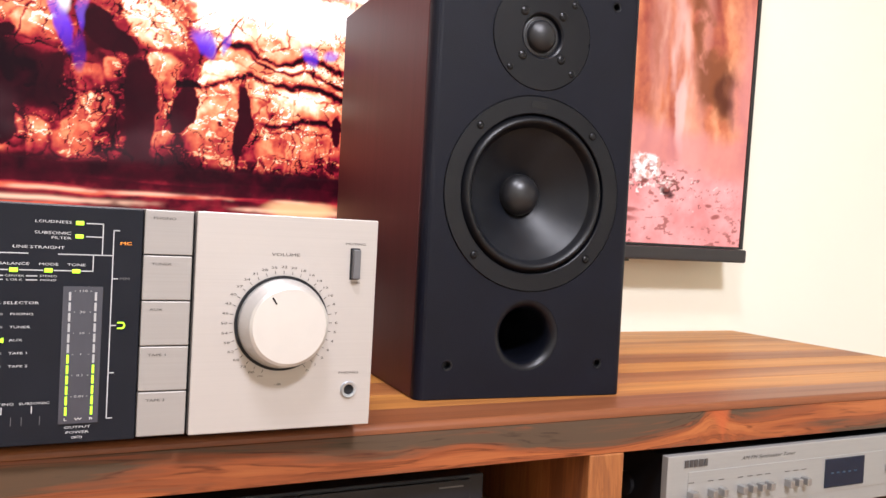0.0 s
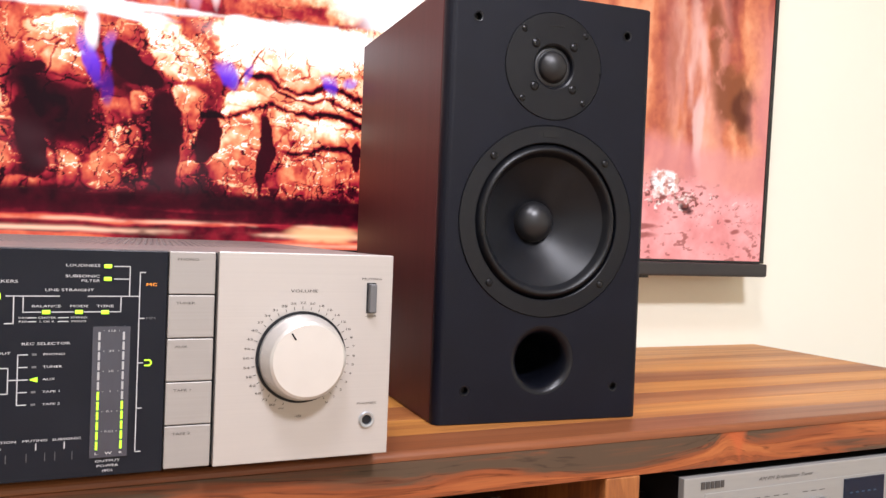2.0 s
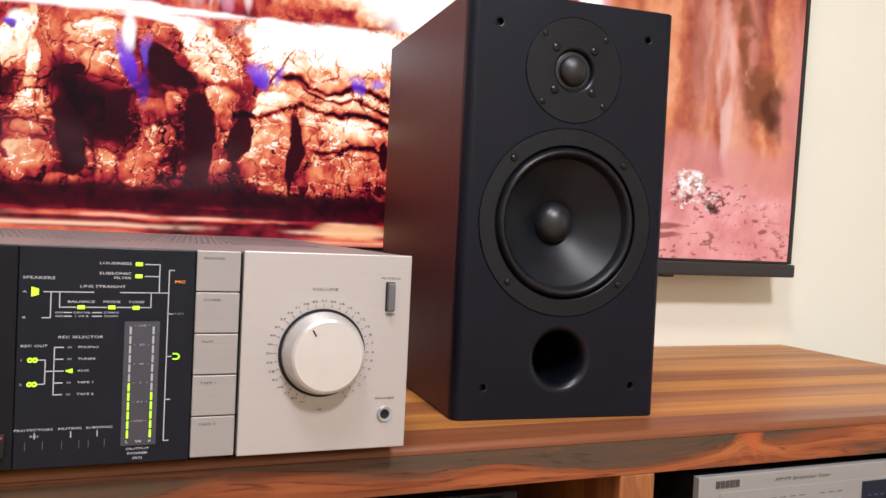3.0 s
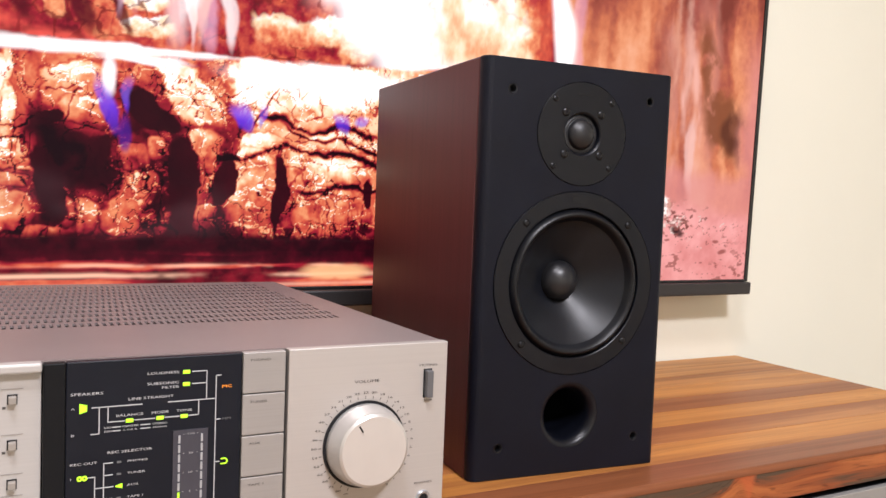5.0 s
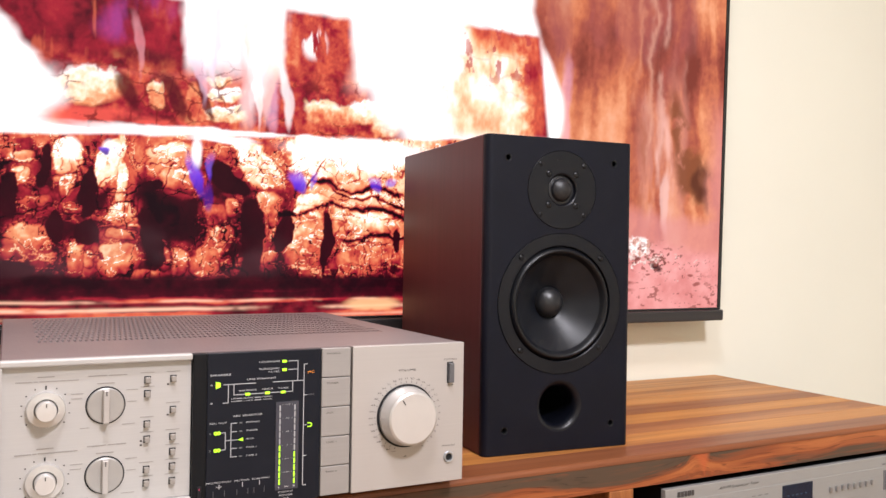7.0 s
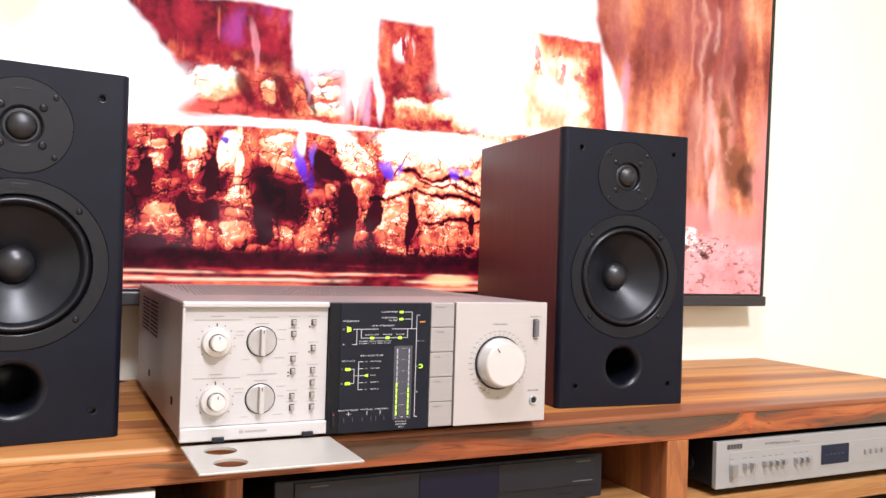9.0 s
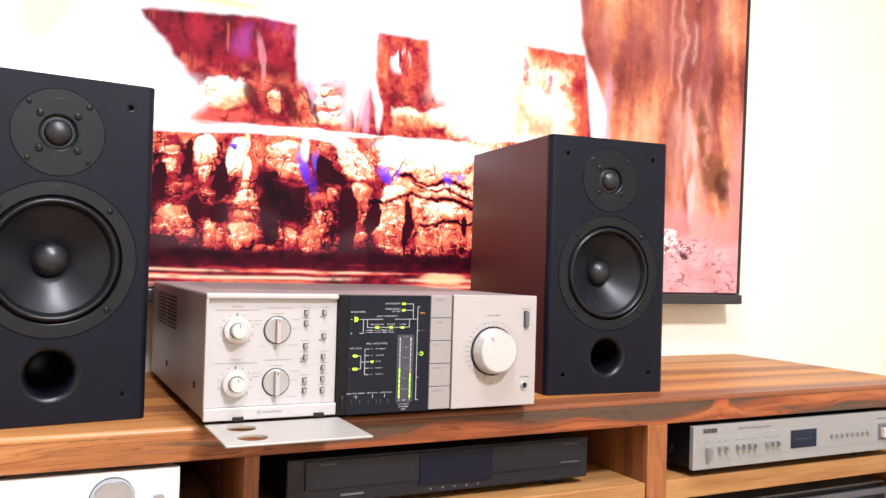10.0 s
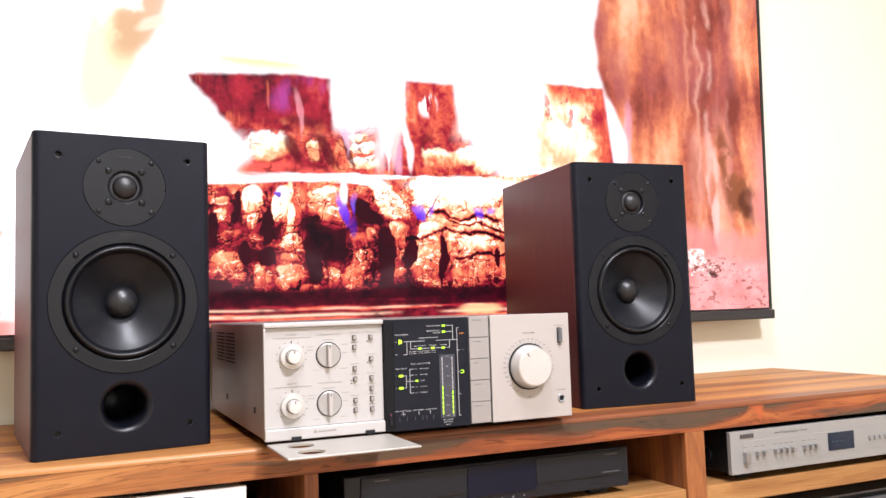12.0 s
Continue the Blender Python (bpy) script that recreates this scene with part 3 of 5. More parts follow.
def fire_picture(x, z):
    wx = x + 0.010 * (fbm(x * 28, z * 28, 3) - 0.5)
    wz = z + 0.010 * (fbm(x * 28, z * 28, 4) - 0.5)
    n1, n2 = fbm(x * 22, z * 22, 1), fbm(x * 70, z * 70, 2)
    n3 = fbm(x * 150, z * 150, 7, 3)
    white = (1.5, 1.42, 1.32)
    img = np.stack([np.full(x.shape, c) for c in white], -1)
    # yellow wisps of flame
    wisp = spot(wx, wz, -0.150, 1.16, 0.052, 0.16, 0.25) * step(0.25, 0.5, fbm(x * 14, z * 8, 21))
    img = over(img, 0.9 * wisp, (0.95, 0.80, 0.42))
    img = over(img, 0.9 * spot(wx, wz, -0.110, 1.205, 0.042, 0.085, 0.3) * step(0.20, 0.40, fbm(x * 18, z * 18, 22)), (0.64, 0.36, 0.18))
    img = over(img, 0.8 * spot(wx, wz, -0.085, 1.195, 0.022, 0.016, 1.5), (0.95, 0.74, 0.52))
    veil = step(0.50, 0.72, fbm(x * 34 + 1.5 * n1, z * 5, 23)) * step(0.97, 1.05, z) * step(0.15, 0.24, x) * step(1.30, 1.15, z)
    img = over(img, 0.5 * veil, (1.05, 0.58, 0.50))
    img = over(img, 0.75 * spot(wx, wz, 0.06, 1.155, 0.11, 0.020, -1.5), (1.15, 0.92, 0.40))
    img = over(img, 0.6 * spot(wx, wz, 0.10, 1.137, 0.12, 0.010), (1.05, 0.52, 0.16))
    tinge = step(0.52, 0.70, fbm(x * 24 + 1.2 * n1, z * 7, 25)) * step(0.50, 0.60, x) * step(0.98, 1.06, z)
    img = over(img, 0.30 * tinge, (1.15, 0.86, 1.15))
    tall = step(0.54, 0.68, fbm(x * 20 + 1.4 * n1, z * 4, 26)) * step(0.22, 0.28, x) * step(0.52, 0.44, x) * step(1.0, 1.08, z) * step(1.36, 1.2, z)
    img = over(img, 0.45 * tall, (1.15, 0.62, 0.34))
    # glowing stone at the side of the hearth
    side = 0.786 + 0.05 * step(1.18, 1.0, z) + 0.012 * np.sin(z * 19) + 0.03 * (fbm(z * 9, x * 3, 5) - 0.5)
    stone = step(-0.004, 0.016, x - side)
    sx = x + 0.05 * (fbm(x * 9, z * 7, 15) - 0.5) + 0.014 * (fbm(x * 40, z * 34, 17) - 0.5)
    sz = z + 0.06 * (fbm(x * 9, z * 7, 18) - 0.5) + 0.016 * (fbm(x * 40, z * 34, 19) - 0.5)
    streak = fbm(sx * 30, sz * 4, 6)
    cloud = fbm(sx * 9, sz * 6, 8)
    tone = np.clip(0.50 + 0.60 * (streak - 0.5) + 0.60 * (cloud - 0.5) + 0.14 * (n2 - 0.5) + 0.07 * (n3 - 0.5) + 0.04, 0, 1)
    lift = 0.15 * step(1.13, 0.95, z) * step(1.03, 0.95, x) - 0.15 * step(1.03, 1.13, sz) * step(1.24, 1.15, sz) - 0.05 * step(0.92, 1.08, x) * step(0.95, 1.10, z)
    rock = [np.interp(tone + lift, [0.20, 0.36, 0.50, 0.64, 0.82], c) for c in ([0.24, 0.44, 0.68, 0.90, 1.02], [0.048, 0.098, 0.195, 0.34, 0.52], [0.030, 0.058, 0.085, 0.155, 0.31])]
    img = over(img, stone, rock)
    img = over(img, stone * 0.5 * step(1.0, 1.15, z) * step(0.46, 0.66, fbm(sx * 12, sz * 5, 9)), (0.40, 0.105, 0.10))
    img = over(img, stone * 0.5 * step(0.46, 0.68, fbm(sx * 20, sz * 4, 12)) * step(1.0, 1.03, x) * step(1.16, 1.12, x), (0.84, 0.36, 0.25))
    for n, (cx, w, low, c) in enumerate(((1.022, 0.0055, 0.80, (0.40, 0.10, 0.035)), (1.038, 0.0045, 0.84, (0.96, 0.50, 0.33)), (1.052, 0.0040, 0.93, (0.42, 0.10, 0.06)), (1.066, 0.0045, 0.95, (1.0, 0.55, 0.40)), (1.006, 0.0040, 1.0, (0.88, 0.36, 0.2)))):
        wave = cx + 0.022 * (fbm(z * 7, z * 0, 101 + 3 * n) - 0.5) + 0.012 * (n2 - 0.5)
        img = over(img, stone * 0.42 * np.exp(-((sx - wave) / (1.8 * w)) ** 2) * step(0.38, 0.62, fbm(x * 40, z * 14, 103 + n)) * step(low - 0.02, low + 0.03, z), c)
    img = over(img, stone * 0.85 * spot(sx, sz, 1.078, 0.945, 0.026, 0.125, -0.12) * step(0.28, 0.58, fbm(x * 34, z * 9, 13)), (0.98, 0.52, 0.40))
    img = over(img, stone * 0.6 * spot(sx, sz, 1.083, 0.88, 0.014, 0.07), (1.04, 0.66, 0.56))
    brown = np.maximum(spot(sx, sz, 1.154, 0.928, 0.040, 0.058, -0.5), 0.9 * spot(sx, sz, 1.120, 1.00, 0.022, 0.085, -0.3))
    img = over(img, stone * 0.9 * brown * step(0.26, 0.5, fbm(x * 40, z * 30, 16)), (0.25, 0.075, 0.028))
    img = over(img, stone * 0.8 * spot(sx, sz, 1.166, 0.915, 0.020, 0.032), (0.10, 0.026, 0.014))
    img = over(img, stone * 0.65 * np.clip(step(1.165, 1.205, sx) * step(1.12, 1.0, z) + step(0.865, 0.83, sz), 0, 1), (0.80, 0.30, 0.27))
    img = over(img, stone * 0.45 * spot(sx, sz, 0.855, 1.03, 0.016, 0.09), (0.98, 0.48, 0.62))
    # hearth floor with ash and pebbles
    floor_line = 0.812 - 0.02 * step(1.0, 1.22, x) + 0.006 * (n1 - 0.5)
    ash = step(0.016, -0.018, z - floor_line + 0.012 * (n2 - 0.5)) * step(0.80, 0.86, x)
    img = over(img, ash, [np.interp(n1 * 0.6 + n2 * 0.25 + n3 * 0.15, [0.3, 0.7], c) for c in ([0.80, 1.00], [0.27, 0.43], [0.235, 0.38])])
    pile = spot(x, z, 1.04, 0.788, 0.060, 0.030) + 0.9 * spot(x, z, 1.127, 0.793, 0.020, 0.013) + 0.35 * spot(x, z, 1.12, 0.765, 0.09, 0.03)
    many = np.clip(pile, 0, 1) * step(0.36, 0.56, fbm(x * 42, z * 60, 35))
    ux, uz = x * 48 + 1.5 * (n3 - 0.5) + 1.2 * (n2 - 0.5), z * 70 + 1.5 * (n3 - 0.5)
    deep, pid = pebbles(ux, uz, 31, 1.15 * many)
    under_deep, _ = pebbles(ux - 0.28, uz + 0.40, 31, 1.15 * many)
    img = over(img, 0.9 * step(-0.06, 0.08, under_deep) * ash, (0.19, 0.050, 0.036))
    lit = np.clip(0.35 + 0.9 * deep + 0.5 * (deep - under_deep) + 0.4 * (n3 - 0.5) + 0.3 * (pid - 0.5), 0, 1)
    img = over(img, step(0.0, 0.10, deep) * ash, [np.interp(lit, [0.1, 0.9], c) for c in ([0.50, 1.10], [0.20, 0.84], [0.15, 0.72])])
    img = over(img, 0.9 * ash * spot(wx, wz, 1.068, 0.764, 0.012, 0.010, -0.8), (0.05, 0.012, 0.012))
    heap = slab_mask(wx, wz, 1.022, 0.803, 0.028, 0.018, 0.9 * (n2 - 0.5) + 0.6 * (n3 - 0.5))
    img = over(img, 0.9 * heap * step(0.80, 0.86, x), [np.interp(n3 + 0.5 * (n2 - 0.5), [0.35, 0.6], c) for c in ([0.75, 1.3], [0.38, 1.12], [0.28, 1.0])])
    for cx, cz, rx, rz in ((0.985, 0.735, 0.030, 0.0045), (0.980, 0.722, 0.034, 0.0050), (1.045, 0.752, 0.006, 0.002), (1.150, 0.752, 0.008, 0.0028), (1.168, 0.733, 0.010, 0.004)):
        img = over(img, 0.75 * ash * spot(wx, wz, cx, cz, rx, rz), (0.26, 0.05, 0.035))
    flecks = step(0.66, 0.71, fbm(x * 90, z * 190, 33, 3)) * step(0.44, 0.60, fbm(x * 16, z * 16, 34))
    img = over(img, ash * flecks * 0.75, (0.30, 0.08, 0.06))
    # log at the back: dark red, split into lengths
    far = step(1.134, 1.122, wz + 0.05 * (0.2 - x) * step(0.2, 0.0, x)) * step(-0.045, -0.030, wx) * step(0.222, 0.210, wx) * step(-0.012, 0.012, z - (1.100 - 1.05 * (x + 0.035)) + 0.03 * (n1 - 0.5)) * step(1.005, 1.03, z)
    img = over(img, far, heat(np.clip(0.245 + 0.24 * (fbm(x * 34 + 2 * n1, z * 9, 42) - 0.5) + 0.14 * (n2 - 0.5) + 0.10 * (n3 - 0.5), 0.1, 0.5)))
    img = over(img, far * 0.6 * step(0.60, 0.72, fbm(x * 60, z * 12, 48)), heat(np.full(x.shape, 0.50)))
    img = over(img, far * 0.75 * spot(wx, wz, 0.165, 1.035, 0.05, 0.022), (0.045, 0.006, 0.010))
    slip = step(0.240, 0.256, wx) * step(0.302, 0.286, wx) * step(1.140, 1.120, wz) * step(1.01, 1.06, z)
    img = over(img, 0.30 * slip, (0.95, 0.42, 0.5))
    chunk = step(0.350, 0.362, wx) * step(0.466, 0.446, wx - 0.25 * (1.13 - z) * 0.4) * step(1.142, 1.130, wz) * step(0.985, 1.02, z)
    img = over(img, chunk, heat(np.clip(0.42 + 0.34 * (fbm(x * 46, z * 14, 44) - 0.5) + 0.2 * (n2 - 0.5) + 0.26 * (n3 - 0.5), 0.2, 0.8)))
    img = over(img, chunk * 0.8 * step(0.44, 0.60, fbm(x * 90, z * 24, 41)) * spot(wx, wz, 0.398, 1.092, 0.020, 0.026), white)
    img = over(img, 0.6 * chunk * step(0.445, 0.475, sx * 0 + wx + 0.3 * (1.06 - z)), (1.2, 0.85, 0.68))
    end = step(0.59, 0.65, wx + 0.6 * (n1 - 0.5) * 0.2) * step(0.012, 0.0, x - (0.790 + 0.14 * (1.15 - z))) * step(1.160, 1.150, wz) * step(0.96, 0.99, z)
    rim = np.clip(0.7 * step(1.110, 1.145, z + 0.05 * (n1 - 0.5)) * step(0.64, 0.68, x) + step(-0.050, -0.016, x - (0.790 + 0.14 * (1.15 - z)) + 0.03 * (n2 - 0.5)), 0, 1)
    img = over(img, end, heat(np.clip(0.88 - 0.52 * rim + 0.50 * (fbm(x * 40, z * 22, 46) - 0.5) + 0.25 * (fbm(x * 110, z * 60, 47) - 0.5) - 0.10 * step(1.05, 1.0, z), 0, 1)))
    ec, _ = cracks((wx + 0.016 * (n1 - 0.5)) * 19, (wz + 0.016 * (n1 - 0.5)) * 26, 49)
    img = over(img, end * 0.25 * step(0.10, 0.02, ec + 0.12 * (n2 - 0.5)) * step(0.46, 0.6, fbm(x * 20, z * 20, 50)), (0.50, 0.10, 0.06))
    img = over(img, end * 0.8 * step(0.60, 0.66, fbm(x * 70, z * 50, 57, 3)) * step(1.03, 1.10, z), (0.55, 0.06, 0.06))
    # tumble of split blocks between the logs
    vx = x + 0.020 * (fbm(x * 20, z * 20, 52) - 0.5) + 0.006 * (n3 - 0.5)
    vz = z + 0.018 * (fbm(x * 20, z * 20, 53) - 0.5) + 0.006 * (n3 - 0.5)
    row = step(0.940, 0.950, z) * step(1.060, 1.010, z + 0.02 * (n1 - 0.5)) * step(0.02, 0.07, x) * step(0.57, 0.53, x)
    base = 0.38 + 0.75 * (fbm(x * 24 + n2, z * 20, 54) - 0.5) + 0.4 * (n2 - 0.5) + 0.25 * (n3 - 0.5)
    img = over(img, row, heat(np.clip(base, 0.18, 0.8)))
    img = over(img, row * 0.8 * spot(wx, wz, 0.13, 0.956, 0.14, 0.016) * step(0.3, 0.6, fbm(x * 22, z * 40, 58)), (1.0, 0.12, 0.08))
    for cx, cz, rx, rz, g in ((0.098, 1.000, 0.034, 0.024, 0.84), (0.176, 0.992, 0.010, 0.018, 0.72), (0.275, 1.004, 0.026, 0.010, 0.84), (0.262, 1.022, 0.018, 0.006, 0.78),
                              (0.275, 0.975, 0.026, 0.012, 0.78), (0.228, 0.985, 0.010, 0.030, 0.52), (0.428, 0.990, 0.036, 0.017, 0.62), (0.482, 1.000, 0.022, 0.018, 0.80), (0.515, 0.985, 0.020, 0.020, 0.74)):
        face = slab_mask(vx, vz, cx, cz, rx * 1.12, rz * 1.10, 0.45 * (n2 - 0.5) + 0.12 * (n3 - 0.5))
        img = over(img, row * face, heat(np.clip(g + 0.16 * (vz - cz) / rz + 0.30 * (n2 - 0.5) + 0.30 * (n3 - 0.5) + 0.4 * (n1 - 0.5), 0, 1)))
    rc, _ = cracks(vx * 30, vz * 44, 55)
    img = over(img, row * 0.8 * step(0.13, 0.03, rc + 0.22 * (n2 - 0.5)) * step(0.40, 0.55, fbm(x * 18, z * 18, 56)), (0.20, 0.012, 0.012))
    for cx, cz, rx, rz in ((0.142, 0.995, 0.012, 0.026), (0.202, 0.995, 0.013, 0.034), (0.245, 0.990, 0.006, 0.030), (0.045, 0.99, 0.01, 0.02)):
        img = over(img, row * 0.85 * spot(wx, wz, cx, cz, rx, rz, -0.4), (0.09, 0.004, 0.010))
    # pale flames rising before the blocks
    for cx, cz, rx, rz, c in ((0.335, 1.0, 0.014, 0.055, (1.0, 0.55, 0.72)), (0.318, 1.01, 0.009, 0.06, white), (0.360, 1.005, 0.010, 0.055, white), (0.15, 1.06, 0.008, 0.05, (1.0, 0.4, 0.42)), (0.235, 1.03, 0.012, 0.05, (1.1, 0.72, 0.85))):
        img = over(img, 0.55 * tongue(x, z, cx, cz, rx, rz, 0.15, 200), c)
    for cx, cz, rx, rz, lean, c in ((0.235, 1.075, 0.020, 0.085, 0.25, white), (0.262, 1.085, 0.012, 0.09, -0.2, (1.15, 0.62, 0.80)), (0.325, 1.06, 0.026, 0.11, -0.25, white), (0.338, 1.04, 0.012, 0.09, -0.2, (1.2, 0.80, 0.58)), (0.300, 1.03, 0.010, 0.08, 0.1, (1.1, 0.45, 0.40))):
        img = over(img, 0.5 * tongue(x, z, cx, cz, rx, rz, lean, 230) * step(0.30, 0.62, fbm(x * 60, z * 9, 231)), c)
    img = over(img, 0.32 * far * spot(wx, wz, 0.155, 1.095, 0.045, 0.035, 0.6) * step(0.3, 0.6, fbm(x * 40, z * 12, 59)), (0.62, 0.12, 0.62))
    for cx, cz, rx, rz in ((0.02, 0.985, 0.05, 0.03), (0.54, 1.03, 0.05, 0.06), (0.33, 0.948, 0.25, 0.007), (0.18, 0.935, 0.06, 0.012)):
        img = over(img, 0.9 * spot(wx, wz, cx, cz, rx, rz), white)
    # the great front log, cracked by fire
    top = 0.930 + 0.060 * np.clip(x, -0.3, 0.75) + 0.007 * (fbm(x * 22, z * 0, 61) - 0.5)
    reach = step(-0.30, -0.20, x + 0.06 * (n1 - 0.5))
    log = step(0.003, -0.004, z - top) * step(0.738, 0.744, wz) * step(0.92, 0.84, x) * reach
    h = np.clip((z - 0.742) / (top - 0.742), 0, 1)
    qx = x + 0.016 * (fbm(x * 26, z * 26, 75) - 0.5) + 0.007 * (fbm(x * 80, z * 80, 73) - 0.5)
    qz = z + 0.016 * (fbm(x * 26, z * 26, 77) - 0.5) + 0.007 * (fbm(x * 80, z * 80, 70) - 0.5)
    ragged = 0.50 * (n2 - 0.5) + 0.22 * (n3 - 0.5) + 0.35 * (fbm(x * 40, z * 40, 76) - 0.5)
    fibre = fbm(qx * 130 + 3 * n1, qz * 34, 74, 3)
    flaky = fbm(qx * 40, qz * 90, 86, 3)
    fine = 0.20 * (n2 - 0.5) + 0.20 * (n3 - 0.5) + 0.18 * (fibre - 0.5) + 0.16 * (flaky - 0.5) + 0.14 * (n1 - 0.5)
    vein = fbm(qx * 48 + 2 * n2, qz * 62, 87, 3)
    fine = fine + 0.22 * step(0.030, 0.006, np.abs(vein - 0.5)) - 0.30 * step(0.022, 0.005, np.abs(fbm(qx * 30, qz * 46 + 2 * n2, 88, 3) - 0.52))
    # charred wood between the faces, ruddier towards the top
    hot = 0.05 + 0.16 * step(0.55, 0.95, h) + 0.30 * (n1 - 0.46) * step(0.12, 0.5, h) + 0.10 * (n2 - 0.5)
    hot = hot + 0.42 * step(0.95, 1.0, h + 0.06 * (n2 - 0.5))
    sheet = step(0.372, 0.392, x + 0.02 * (n1 - 0.5)) * step(0.06, 0.10, h)
    hot = hot + (np.interp(h, [0.0, 0.08, 0.34, 0.48, 0.66, 0.80, 1.0], [0.20, 0.50, 0.54, 0.62, 0.72, 0.92, 1.0]) + fine - hot) * sheet
    hot = hot + (0.50 + 0.6 * (n1 - 0.5) + 1.4 * fine - hot) * 0.8 * step(0.62, 0.86, h + 0.25 * (n1 - 0.5) + 0.15 * (n2 - 0.5))
    for cx, cz, rx, rz, lean, g in UPPER_FACES + MIDDLE_FACES + LOWER_FACES:
        near = 1 - step(0.7, 1.25, np.hypot((qx - cx - lean * (qz - cz)) / (rx + 0.013), (qz - cz) / (rz + 0.014)) + 0.5 * ragged + 0.5 * (n1 - 0.5))
        hot = np.maximum(hot, near * ((0.05 + 0.12 * step(0.3, 0.8, h)) + 0.28 * g + 1.1 * fine + 0.5 * (n1 - 0.5)))
    seams = np.zeros(x.shape)
    for cx, cz, rx, rz, lean, g in UPPER_FACES + MIDDLE_FACES + LOWER_FACES:
        d = (np.abs((qx - cx - lean * (qz - cz)) / rx) ** 3 + np.abs((qz - cz) / rz) ** 3) ** (1 / 3) + ragged
        face = 1 - step(0.86, 1.10, d)
        up = np.clip((qz - cz) / rz, -1, 1)
        side = np.clip((qx - cx) / rx, -1, 1)
        hot = hot + (g - 0.09 + 0.13 * step(0.3, 0.8, h) + 0.16 * up - 0.08 * side + 1.5 * fine - 0.10 * step(0.55, 1.0, d) - hot) * face
        seams = np.maximum(seams * (1 - face), step(0.12, 0.0, np.abs(d - 1.06)) * step(0.36, 0.58, n1 + 0.3 * (n2 - 0.5)))
    hot = hot - 0.14 * seams
    # splits between the layered faces
    for cx, cz, slope, w, x0, x1 in ((0.46, 0.886, -0.10, 0.0034, 0.39, 0.56), (0.49, 0.852, -0.14, 0.0036, 0.42, 0.60), (0.40, 0.850, 0.25, 0.0026, 0.34, 0.44), (0.47, 0.874, -0.22, 0.0024, 0.42, 0.58), (0.49, 0.812, 0.04, 0.0030, 0.44, 0.58), (0.405, 0.90, 1.6, 0.0016, 0.38, 0.43)):
        split = np.exp(-((qz - cz - slope * (qx - cx) - 0.02 * (fbm(x * 26, x * 0, 78) - 0.5)) / (w * (0.5 + 1.2 * n1))) ** 2) * step(x0, x0 + 0.02, x) * step(x1, x1 - 0.02, x)
        hot = hot - 0.70 * split
    c1, _ = cracks((qx + 0.008 * (n2 - 0.5)) * 24 + 0.6 * n1, (qz + 0.008 * (n2 - 0.5)) * 30, 71)
    thin = step(0.060, 0.010, c1 + 0.10 * (n2 - 0.5)) * step(0.50, 0.60, fbm(x * 20, z * 20, 79))
    c2, _ = cracks((qx + 0.010 * (n2 - 0.5)) * 52, (qz + 0.010 * (n2 - 0.5)) * 16, 72)
    thin = np.maximum(thin, 0.7 * step(0.08, 0.02, c2) * step(0.50, 0.60, fbm(x * 24, z * 24, 80)))
    hot = hot - 0.34 * thin * step(1.05, 0.8, h)
    char = np.zeros(x.shape)
    for cx, cz, rx, rz, lean in HOLLOWS:
        char = np.maximum(char, spot(qx, qz, cx, cz, rx, rz, lean))
    edge = step(0.32, 0.66, char + 0.5 * (n1 - 0.5) + 0.55 * (n2 - 0.5) + 0.3 * (n3 - 0.5))
    hot = hot * (1 - 0.96 * edge) + 0.09 * edge * n1
    img = over(img, log, heat(np.clip(hot, 0.0, 1)))
    haze = spot(x, z, 0.17, 0.775, 0.20, 0.05) * step(0.4, 0.7, fbm(x * 8, z * 10, 85))
    img = over(img, log * 0.16 * haze, (0.30, 0.16, 0.17))
    # the dim end of the log, and flames blown white
    img = over(img, log * 0.55 * step(-0.02, -0.10, x) * step(0.95, 0.7, h), (0.22, 0.018, 0.016))
    for cx, cz, rx, rz in ((-0.06, 0.975, 0.085, 0.05), (0.48, 0.938, 0.12, 0.018), (0.27, 0.940, 0.05, 0.006), (0.075, 0.915, 0.012, 0.014), (0.125, 0.918, 0.012, 0.012), (0.234, 0.918, 0.008, 0.022)):
        img = over(img, 0.75 * spot(wx, wz, cx, cz, rx, rz), white)
    for n, (cx, cz, rx, rz) in enumerate(((0.240, 0.893, 0.017, 0.034), (0.384, 0.888, 0.021, 0.026), (0.506, 0.890, 0.024, 0.016), (0.118, 0.918, 0.010, 0.006))):
        body = lick(x, z, cx, cz, rx, rz, 10 * n)
        img = over(img, 0.95 * body, [np.interp(z, [cz - rz, cz - 0.2 * rz, cz + 0.5 * rz, cz + rz], c) for c in ((0.09, 0.15, 0.42, 0.9), (0.015, 0.04, 0.20, 0.6), (0.30, 0.72, 1.0, 1.15))])
    img = over(img, 0.75 * spot(wx, wz, 0.252, 0.858, 0.007, 0.020), (0.08, 0.012, 0.26))
    # grate and embers under the log
    under = step(0.752, 0.742, wz) * step(0.92, 0.86, x) * (0.35 + 0.65 * reach)
    bars = fbm(x * 6, z * 110 + 0.8 * n1, 81)
    glow = np.clip(0.05 + 0.30 * step(0.44, 0.66, bars) * step(0.734, 0.716, z) + 0.13 * step(0.734, 0.712, z), 0, 1)
    img = over(img, under, heat(np.clip(glow + 0.22 * (n2 - 0.5), 0.02, 1)))
